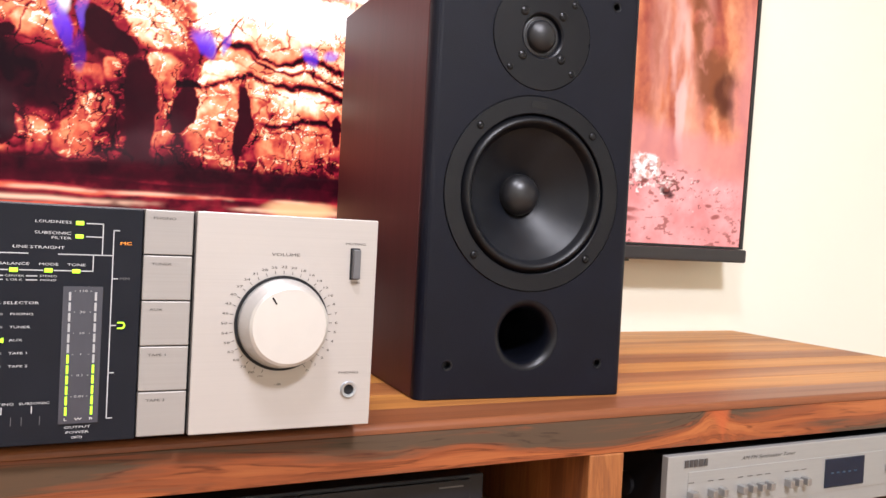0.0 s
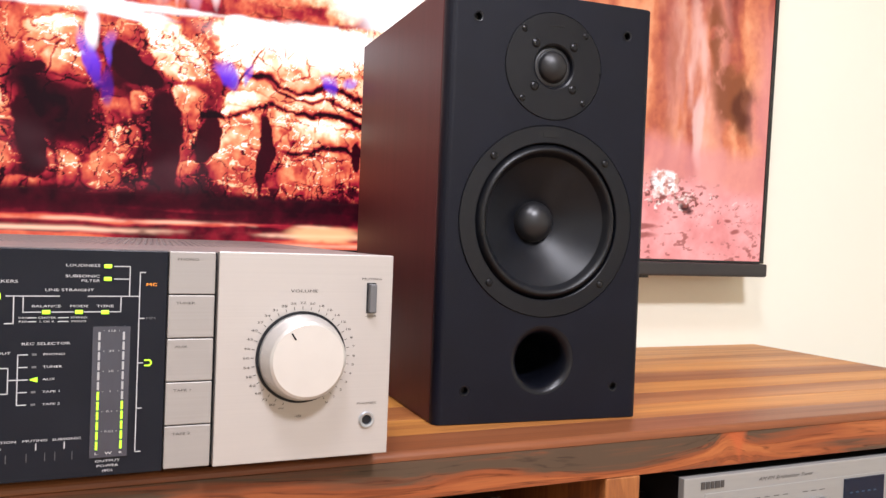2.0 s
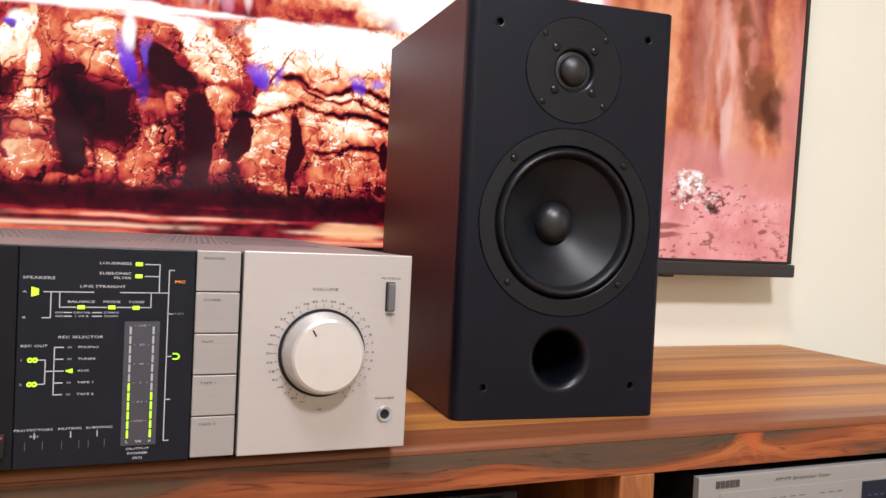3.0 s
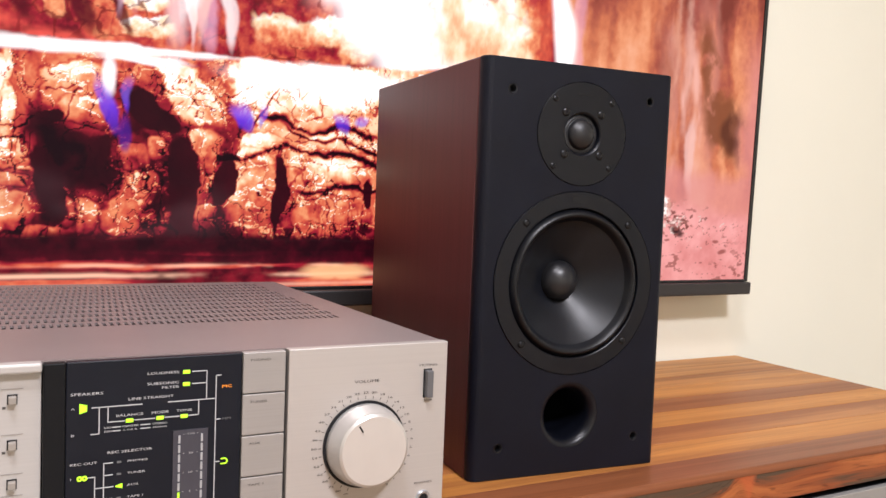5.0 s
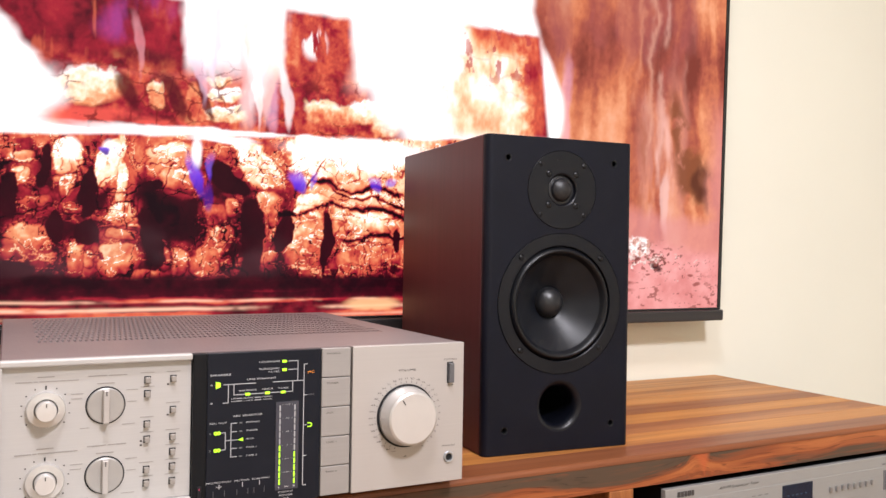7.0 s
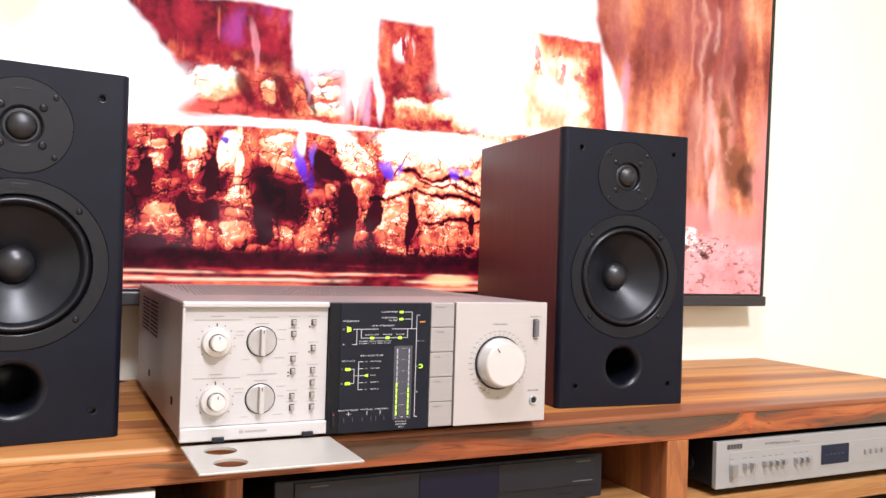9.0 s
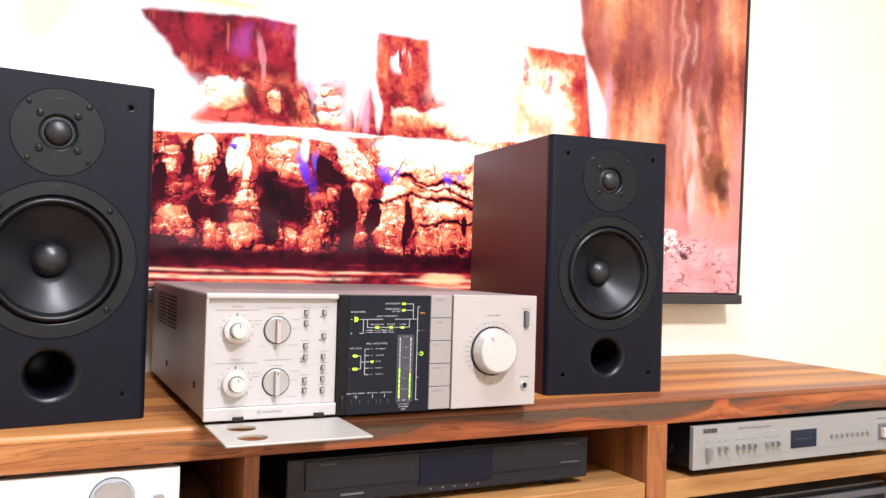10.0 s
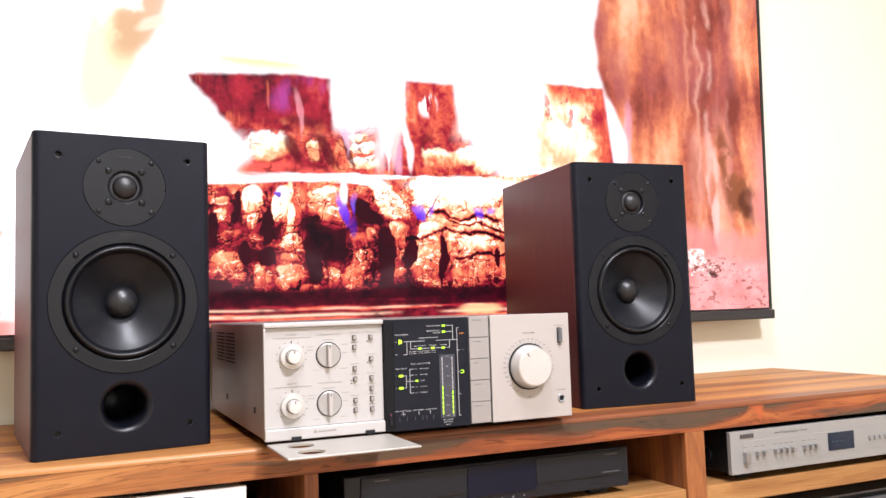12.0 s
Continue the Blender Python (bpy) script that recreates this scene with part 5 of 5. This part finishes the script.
for text, x, wz, size, al in (("REC SELECTOR", 0.1990, 0.6382, 0.0031, "CENTER"), ("REC OUT", 0.1725, 0.6328, 0.0029, "CENTER"), ("1", 0.1655, 0.6240, 0.0027, "CENTER"), ("2", 0.1655, 0.6088, 0.0027, "CENTER"),
                              ("PHONO", 0.1975, 0.6318, 0.0031, "LEFT"), ("TUNER", 0.1975, 0.6243, 0.0031, "LEFT"), ("AUX", 0.1975, 0.6168, 0.0031, "LEFT"), ("TAPE 1", 0.1975, 0.6093, 0.0031, "LEFT"), ("TAPE 2", 0.1975, 0.6018, 0.0031, "LEFT"),
                              ("PROTECTION", 0.1735, 0.5800, 0.0024, "CENTER"), ("MUTING", 0.1945, 0.5800, 0.0024, "CENTER"), ("SUBSONIC", 0.2118, 0.5800, 0.0024, "CENTER"), ("RED", 0.1742, 0.5760, 0.0023, "CENTER"),
                              ("OUTPUT", 0.2352, 0.5648, 0.0029, "CENTER"), ("POWER", 0.2352, 0.5618, 0.0029, "CENTER"), ("(8\u03a9)", 0.2352, 0.5588, 0.0026, "CENTER"),
                              ("L", 0.2284, 0.5698, 0.0025, "CENTER"), ("W", 0.2354, 0.5698, 0.0027, "CENTER"), ("R", 0.2424, 0.5698, 0.0025, "CENTER")):
    words(text, x, PY - (0.0010 if text in "LWR" else 0), Z(wz), size * PRINT.get(text, 0.85), M_WHITE, amp, al)
for x, wz in ((0.2322, 0.6853), (0.2322, 0.6775), (0.1985, 0.6572), (0.2165, 0.6572), (0.2312, 0.6570)):
    lamp_mark(x, wz)
words("MC", 0.2580, PY, Z(0.6742), 0.0031, M_ORANGE, amp)
words("MM", 0.2580, PY, Z(0.6530), 0.0026, M_FAINT, amp)
chart([(0.2360, 0.6853), (0.2450, 0.6853), (0.2450, 0.6668)])
chart([(0.2360, 0.6775), (0.2450, 0.6775)])
chart([(0.1770, 0.6668), (0.2055, 0.6668)])
chart([(0.2215, 0.6668), (0.2505, 0.6668)])
chart([(0.1810, 0.6668), (0.1810, 0.6505), (0.1765, 0.6505)])
chart([(0.1860, 0.6668), (0.1860, 0.6572), (0.1955, 0.6572)])
chart([(0.2015, 0.6572), (0.2135, 0.6572)])
chart([(0.2195, 0.6572), (0.2285, 0.6572)])
chart([(0.2340, 0.6572), (0.2402, 0.6572), (0.2402, 0.6668)])
for a0, a1, wz in ((0.1892, 0.1930, 0.6538), (0.1892, 0.1930, 0.6515), (0.2052, 0.2105, 0.6538), (0.2052, 0.2105, 0.6515)):
    chart([(a0, wz), (a1, wz)])
chart([(0.2540, 0.6818), (0.2510, 0.6818), (0.2510, 0.5692), (0.2540, 0.5692)])
for wz in (0.6530, 0.6250, 0.5965):
    chart([(0.2510, wz), (0.2540, wz)])
chart([(0.1890, 0.6318), (0.1840, 0.6318), (0.1840, 0.6018), (0.1890, 0.6018)])
chart([(0.1840, 0.6243), (0.1890, 0.6243)])
chart([(0.1790, 0.6168), (0.1895, 0.6168)])
chart([(0.1840, 0.6093), (0.1890, 0.6093)])
chart([(0.1750, 0.6240), (0.1790, 0.6240), (0.1790, 0.6088), (0.1750, 0.6088)])
for x in (0.1742, 0.1950, 0.2105):
    chart([(x, 0.5780), (x, 0.5745)])
for x in (0.1690, 0.1790, 0.1900, 0.2000, 0.2055, 0.2150):
    line([(x, Z(0.5722)), (x, Z(0.5675))], PY, 0.0003, M_FAINT, amp)
for wz in (0.6318, 0.6243, 0.6093, 0.6018):
    slab("unlit_arrow", 0.1915, 0.1940, PY, PY + 0.0003, Z(wz) - 0.0006, Z(wz) + 0.0006, M_FAINT, amp, 0.0)


def wedge(cx, wz, w, h0, h1, name="indicator_lamp"):
    bm = bmesh.new()
    zz = Z(wz)
    f = [bm.verts.new((x, PY - 0.0003, zz + s_)) for x, s_ in ((cx - w / 2, -h0 / 2), (cx + w / 2, -h1 / 2), (cx + w / 2, h1 / 2), (cx - w / 2, h0 / 2))]
    ext = bmesh.ops.extrude_face_region(bm, geom=[bm.faces.new(f)])
    bmesh.ops.translate(bm, vec=(0, 0.0005, 0), verts=[v for v in ext["geom"] if isinstance(v, bmesh.types.BMVert)])
    bmesh.ops.recalc_face_normals(bm, faces=bm.faces[:])
    return part(name, bm, M_GREEN, amp)


wedge(0.1720, 0.6668, 0.0042, 0.0062, 0.0036)
wedge(0.1928, 0.6168, 0.0040, 0.0006, 0.0030)
for wz in (0.6240, 0.6088):
    for dx in (-0.0014, 0.0014):
        part("indicator_lamp", lathe([(0.0006, PY), (0.0006, PY - 0.0004), (0.0016, PY - 0.0004), (0.0016, PY + 0.0003)], 0.1718 + dx, Z(wz), 16), M_GREEN, amp)
half = lathe([(0.0013, PY), (0.0013, PY - 0.0004), (0.0022, PY - 0.0004), (0.0022, PY)], 0.2572, Z(0.6250), 24)
bmesh.ops.delete(half, geom=[v for v in half.verts if v.co.x < 0.2571], context="VERTS")
part("indicator_lamp", half, M_GREEN, amp, "green half-ring lamp")
line([(0.2553, Z(0.6267)), (0.2572, Z(0.6267))], PY - 0.0002, 0.0008, M_GREEN, amp, "lamp_bar")
line([(0.2553, Z(0.6233)), (0.2572, Z(0.6233))], PY - 0.0002, 0.0008, M_GREEN, amp, "lamp_bar")
# power meter
meter = part("power_meter", box(0.2246, 0.2462, -0.0010, 0.0004, Z(0.5672), Z(0.6482)), M_METER, amp, "tinted meter window with two lit columns")
for col, lit in ((0.2284, 6), (0.2424, 5)):
    for i in range(12):
        z0 = 0.5722 + i * 0.00615
        slab("segment", col - 0.00062, col + 0.00062, -0.0014, -0.0009, Z(z0), Z(z0) + 0.0050, M_GREEN if i < lit else M_SEGMENT, meter, 0.0)
for i, text in enumerate(("110", "30", "10", "1", "0.1", "0.01")):
    words(text, 0.2354, -0.0013, Z(0.6455 - i * 0.01245), 0.0022, M_SEGMENT, amp)
    for dx in (-0.0043, 0.0043):
        slab("meter_dot", 0.2354 + dx - 0.0002, 0.2354 + dx + 0.0002, -0.0013, -0.0009, Z(0.6453 - i * 0.01245), Z(0.6457 - i * 0.01245), M_SEGMENT, meter, 0.0)

# source buttons
for i, text in enumerate(("PHONO", "TUNER", "AUX", "TAPE 1", "TAPE 2")):
    z1 = 0.1455 - i * 0.0279
    key = part("source_button", box(0.2682, 0.2968, -0.0012, 0.005, z1 - 0.0271, z1, 0.0005), M_KEY, amp, "flat oblong silver key")
    words(text, 0.2728, -0.0015, z1 - 0.0050, 0.0025, M_GREY, amp, "LEFT")
part("button_backing", box(0.2676, 0.2985, 0.0055, 0.0075, A0, A1 - 0.001), M_DARK, amp)

# volume panel
part("volume_panel", box(0.2988, 0.42, -0.0022, 0.006, A0 - 0.001, A1 + 0.0004, 0.0006), M_SILVER, amp, "large champagne brushed metal panel")
VX, VZ, VY = 0.3553, Z(0.6262), -0.0022
vk = part("volume_knob", lathe([(0.0292, VY - 0.0016), (0.0290, VY - 0.0045), (0.0264, VY - 0.0160), (0.0256, VY - 0.0178), (0.0241, VY - 0.0186)], VX, VZ, 96), M_KNOBSIDE, amp, "large round aluminium volume knob")
part("knob_face", lathe([(0.0241, VY - 0.0186), (0.0238, VY - 0.0188), (0, VY - 0.0188)], VX, VZ, 96), M_KNOB, vk, "spun pale knob face")
part("knob_gap", lathe([(0.0311, VY - 0.0002), (0.0311, VY - 0.0015), (0.0, VY - 0.0015)], VX, VZ, 64), M_DARK, vk)
b = box(-0.0005, 0.0005, VY - 0.0192, VY - 0.0187, 0.0168, 0.0218)
bmesh.ops.rotate(b, cent=(0, 0, 0), matrix=Matrix.Rotation(radians(-33), 3, "Y"), verts=b.verts)
bmesh.ops.translate(b, vec=(VX, 0, VZ), verts=b.verts)
part("index_mark", b, M_HOLE, vk)
dial = ("\u221e 80 73 68 62 58 54 50 46 43 40 37 34 31 28 25 22 20 18 16 14 12 10 8 7 6 5 4 3 2 1 0").split()
for i, text in enumerate(dial):
    a = radians(250 - 10 * i)
    words(text, VX + 0.0374 * math.cos(a), VY - 0.0003, VZ + 0.0366 * math.sin(a), 0.0025, M_GREY, amp, wide=1.6)
    bm = box(0.0322, 0.0342, VY - 0.0003, VY, -0.00016, 0.00016)
    bmesh.ops.rotate(bm, cent=(0, 0, 0), matrix=Matrix.Rotation(-a, 3, "Y"), verts=bm.verts)
    bmesh.ops.translate(bm, vec=(VX, 0, VZ), verts=bm.verts)
    part("dial_tick", bm, M_GREY, amp)
words("-dB", VX - 0.001, VY - 0.0003, Z(0.5860), 0.0024, M_GREY, amp)
words("VOLUME", 0.3560, VY - 0.0003, Z(0.6708), 0.0033, M_GREY, amp)
words("MUTING", 0.4042, VY - 0.0003, Z(0.6795), 0.0026, M_GREY, amp)
words("-20dB", 0.4042, VY - 0.0003, Z(0.6535), 0.0023, M_GREY, amp)
words("PHONES", 0.4033, VY - 0.0003, Z(0.5922), 0.0026, M_GREY, amp)
part("switch_slot", box(0.4006, 0.4076, VY - 0.0003, VY + 0.001, Z(0.6555), Z(0.6768), 0.0002), M_HOLE, amp)
part("muting_switch", box(0.4016, 0.4066, VY - 0.0052, VY + 0.0008, Z(0.6562), Z(0.6760), 0.0006), M_GREYMETAL, amp, "upright silver rocker switch")
hp = part("headphone_socket", lathe([(0.0056, VY), (0.0056, VY - 0.0012), (0.0050, VY - 0.0020), (0.0036, VY - 0.0018), (0.0033, VY - 0.0004)], 0.4035, Z(0.5808), 32), M_CHROME, amp, "chrome ringed socket")
part("socket_hole", lathe([(0.0034, VY - 0.0005), (0, VY - 0.0005)], 0.4035, Z(0.5808), 24), M_HOLE, hp)


# ---- tuner in the bay ----
tuner = thing("tuner", pose(0, 0, SHELF), "slim silver-fronted vintage radio tuner on the shelf", "tuner")
TX0, TX1, TY, TZ0, TZ1 = 0.712, 1.168, 0.017, 0.012, 0.0765
part("case", box(TX0 + 0.004, TX1 - 0.004, TY + 0.0082, TY + 0.30, TZ0 + 0.001, TZ1 - 0.001, 0.001), M_DARK, tuner, "black sheet metal case")
part("faceplate", box(TX0, TX1, TY, TY + 0.008, TZ0, TZ1, 0.0008), M_TUNER, tuner, "brushed silver faceplate")
part("control_strip", box(TX0 + 0.024, TX1 - 0.012, TY - 0.0006, TY + 0.0004, TZ0 + 0.014, TZ0 + 0.049, 0.0002), M_TUNER, tuner)
part("display_window", box(0.914, 0.972, TY - 0.0016, TY - 0.0001, 0.030, 0.0585, 0.0003), M_DISPLAY, tuner, "dark blue glass display, unlit")
for i in range(5):
    slab("unlit_bar", 0.922 + i * 0.0085, 0.9262 + i * 0.0085, TY - 0.0019, TY - 0.0014, 0.0435, 0.0450, M_DIGIT, tuner, 0.0)
for x, wide, tall in ((0.7395, 0.0085, 0.0165), (0.7625, 0.0056, 0.0072), (0.7755, 0.0056, 0.0072), (0.7995, 0.0056, 0.0072), (0.8115, 0.0056, 0.0072), (0.8235, 0.0056, 0.0072), (0.8350, 0.0056, 0.0072), (0.8610, 0.0056, 0.0072), (0.8725, 0.0056, 0.0072), (0.8840, 0.0056, 0.0072)):
    z0 = 0.0375 - (tall - 0.0072)
    part("lever", box(x - wide / 2, x + wide / 2, TY - 0.0085, TY, z0, z0 + tall, 0.0008), M_LEVER, tuner, "small bright lever")
    line([(x - 0.003, 0.0515), (x + 0.003, 0.0515)], TY - 0.0010, 0.0005, M_GREY, tuner, "printed_bar")
for i in range(8):
    x = 1.008 + i * 0.0125
    part("preset_button", box(x - 0.0022, x + 0.0022, TY - 0.004, TY, 0.0395, 0.0465, 0.0006), M_LEVER, tuner)
part("tuning_recess", box(1.122, 1.153, TY - 0.0012, TY, 0.0285, 0.0565, 0.0004), M_GREYMETAL, tuner)
for x in (1.128, 1.140):
    part("tuning_key", box(x, x + 0.0085, TY - 0.009, TY - 0.001, 0.034, 0.050, 0.001), M_KNOB, tuner)
for i, (a, c) in enumerate(((0.731, 0.7355), (0.7367, 0.7410), (0.7422, 0.7462), (0.7474, 0.7530), (0.7542, 0.7578))):
    slab("maker_mark", a, c, TY - 0.0010, TY - 0.0002, 0.0655, 0.0720, M_GREY, tuner, 0.0002)
words("AM\u00b7FM Synthesizer Tuner", 0.800, TY - 0.0004, 0.0685, 0.0056, M_GREY, tuner, "LEFT", 1.08, shear=0.35)
slab("printed_bar", 1.120, 1.150, TY - 0.0004, TY, 0.0645, 0.0660, M_FAINT, tuner, 0.0)
bm = lathe([(0.0, 0), (0.011, 0), (0.011, 0.004), (0.004, 0.005), (0.0, 0.005)], n=28)
bmesh.ops.rotate(bm, cent=(0, 0, 0), matrix=Matrix.Rotation(radians(90), 3, "Z"), verts=bm.verts)
bmesh.ops.translate(bm, vec=(TX0 + 0.004, 0.075, 0.037), verts=bm.verts)
part("side_boss", bm, M_DARK, tuner)
for x in (TX0 + 0.05, TX1 - 0.05):
    for y in (0.06, 0.27):
        part("foot", box(x - 0.014, x + 0.014, y - 0.014, y + 0.014, 0, TZ0 + 0.0008, 0.001), M_DARK, tuner)

# ---- black receiver in the middle bay ----
stb = thing("media_receiver", pose(0, 0, SHELF), "black plastic set-top receiver with a dark display window", "receiver")
BX0, BX1, BY, BZ0, BZ1 = 0.110, 0.548, 0.050, 0.010, 0.067
part("case", box(BX0 + 0.003, BX1 - 0.003, BY + 0.0202, BY + 0.29, BZ0 + 0.001, BZ1 - 0.001, 0.0015), M_STB, stb)
part("front_frame", box(BX0, BX1, BY + 0.003, BY + 0.020, BZ0, BZ1, 0.002), M_STB, stb, "black front frame")
part("front_door", box(BX0 + 0.022, 0.2828, BY, BY + 0.004, BZ0 + 0.019, BZ1 - 0.003, 0.0008), M_STB, stb)
part("front_door", box(0.3902, BX1 - 0.014, BY, BY + 0.004, BZ0 + 0.019, BZ1 - 0.003, 0.0008), M_STB, stb)
part("display_window", box(0.2832, 0.3898, BY - 0.0003, BY + 0.004, BZ0 + 0.012, BZ1 - 0.003, 0.0005), M_STBGLASS, stb, "glossy dark blue display window")
for i in range(5):
    slab("touch_mark", 0.300 + i * 0.0175, 0.3015 + i * 0.0175, BY + 0.0026, BY + 0.0031, BZ0 + 0.0052, BZ0 + 0.0066, M_WHITE, stb, 0.0)
slab("standby_lamp", 0.1475, 0.1490, BY + 0.0022, BY + 0.0031, BZ0 + 0.003, BZ0 + 0.0045, M_RED, stb, 0.0)
for a, c, z in ((0.150, 0.171, BZ1 - 0.0085), (0.500, 0.530, BZ0 + 0.0235), (0.505, 0.527, BZ1 - 0.0085)):
    slab("printed_bar", a, c, BY - 0.0004, BY, z, z + 0.0012, M_FAINT, stb, 0.0)
slab("printed_bar", 0.178, 0.208, BY + 0.0025, BY + 0.003, BZ0 + 0.0085, BZ0 + 0.011, M_FAINT, stb, 0.0)
slab("card_slot", 0.478, 0.500, BY + 0.0024, BY + 0.0031, BZ0 + 0.0085, BZ0 + 0.0100, M_HOLE, stb, 0.0)
for x in (BX0 + 0.04, BX1 - 0.04):
    for y in (0.09, 0.30):
        part("foot", box(x - 0.016, x + 0.016, y - 0.016, y + 0.016, 0, BZ0 + 0.0008, 0.001), M_DARK, stb)

# ---- white unit in the further bay ----
unit = thing("white_amplifier", pose(0, 0, SHELF), "white-fronted audio unit with a bright metal knob in the bay", "amplifier")
part("case", box(-0.445, -0.019, 0.0382, 0.34, 0.007, 0.073, 0.001), M_WHITEDEV, unit)
part("faceplate", box(-0.447, -0.017, 0.030, 0.038, 0.005, 0.0765, 0.001), M_WHITEDEV, unit, "plain white faceplate")
k = part("main_knob", lathe([(0.0225, 0.030), (0.0222, 0.016), (0.0212, 0.0142), (0, 0.0142)], -0.086, 0.0475, 56), M_CHROME, unit, "large bright metal knob")
part("knob_gap", lathe([(0.0232, 0.0298), (0.0232, 0.0293), (0, 0.0293)], -0.086, 0.0475, 48), M_DARK, k)
part("small_knob", lathe([(0.0068, 0.030), (0.0066, 0.020), (0.0058, 0.019), (0, 0.019)], -0.040, 0.0445, 32), M_CHROME, unit)
for x in (-0.41, -0.05):
    for y in (0.07, 0.30):
        part("foot", box(x - 0.015, x + 0.015, y - 0.015, y + 0.015, 0, 0.0065, 0.001), M_DARK, unit)

# ---- unit under the tuner shelf ----
low = thing("cassette_deck", pose(0, 0, 0.1), "dark grey metal audio deck on the lower shelf", "deck")
part("case", box(0.80, 1.20, 0.062, 0.36, 0.160, 0.268, 0.002), M_DARK, low)
part("top_cover", box(0.798, 1.202, 0.060, 0.362, 0.2685, 0.272, 0.001), M_GREYMETAL, low)
part("faceplate", box(0.795, 1.205, 0.052, 0.0598, 0.155, 0.262, 0.001), M_GREYMETAL, low, "grey metal faceplate")
part("tape_door", box(0.97, 1.19, 0.0495, 0.0518, 0.17, 0.252, 0.001), M_DARK, low)
for x in (0.84, 1.16):
    for y in (0.09, 0.33):
        part("foot", box(x - 0.015, x + 0.015, y - 0.015, y + 0.015, 0.0, 0.159, 0.001), M_DARK, low)

# ---- speaker cable behind the amplifier ----
cu = bpy.data.curves.new("speaker_cable", "CURVE")
cu.dimensions, cu.bevel_depth, cu.bevel_resolution = "3D", 0.0022, 3
sp = cu.splines.new("BEZIER")
sp.bezier_points.add(3)
for p, co in zip(sp.bezier_points, ((-0.115, 0.36, TOP + 0.14), (-0.075, 0.44, TOP + 0.045), (-0.03, 0.462, TOP + 0.004), (0.10, 0.45, TOP + 0.004))):
    p.co, p.handle_left_type, p.handle_right_type = co, "AUTO", "AUTO"
tmp = new("letters", cu)
bpy.context.view_layer.update()
me = bpy.data.meshes.new_from_object(tmp.evaluated_get(bpy.context.evaluated_depsgraph_get()))
bpy.data.objects.remove(tmp)
me.materials.clear()
me.materials.append(M_CABLE)
tagged(new("speaker_cable", me), "thin black loudspeaker cable lying behind the amplifier", "cable")

# ---- staves of the bench top ----
STAVES = 8
wide = (WALL - 0.004 - (FRONT + EDGE_W)) / STAVES
for i in range(STAVES):
    y0 = FRONT + EDGE_W + i * wide
    part("stave", box(START, END, y0 + 0.0002, y0 + wide - 0.0002, TOP - BOARD, TOP - 0.0001, 0.0005, 1), M_PLANK, bench)
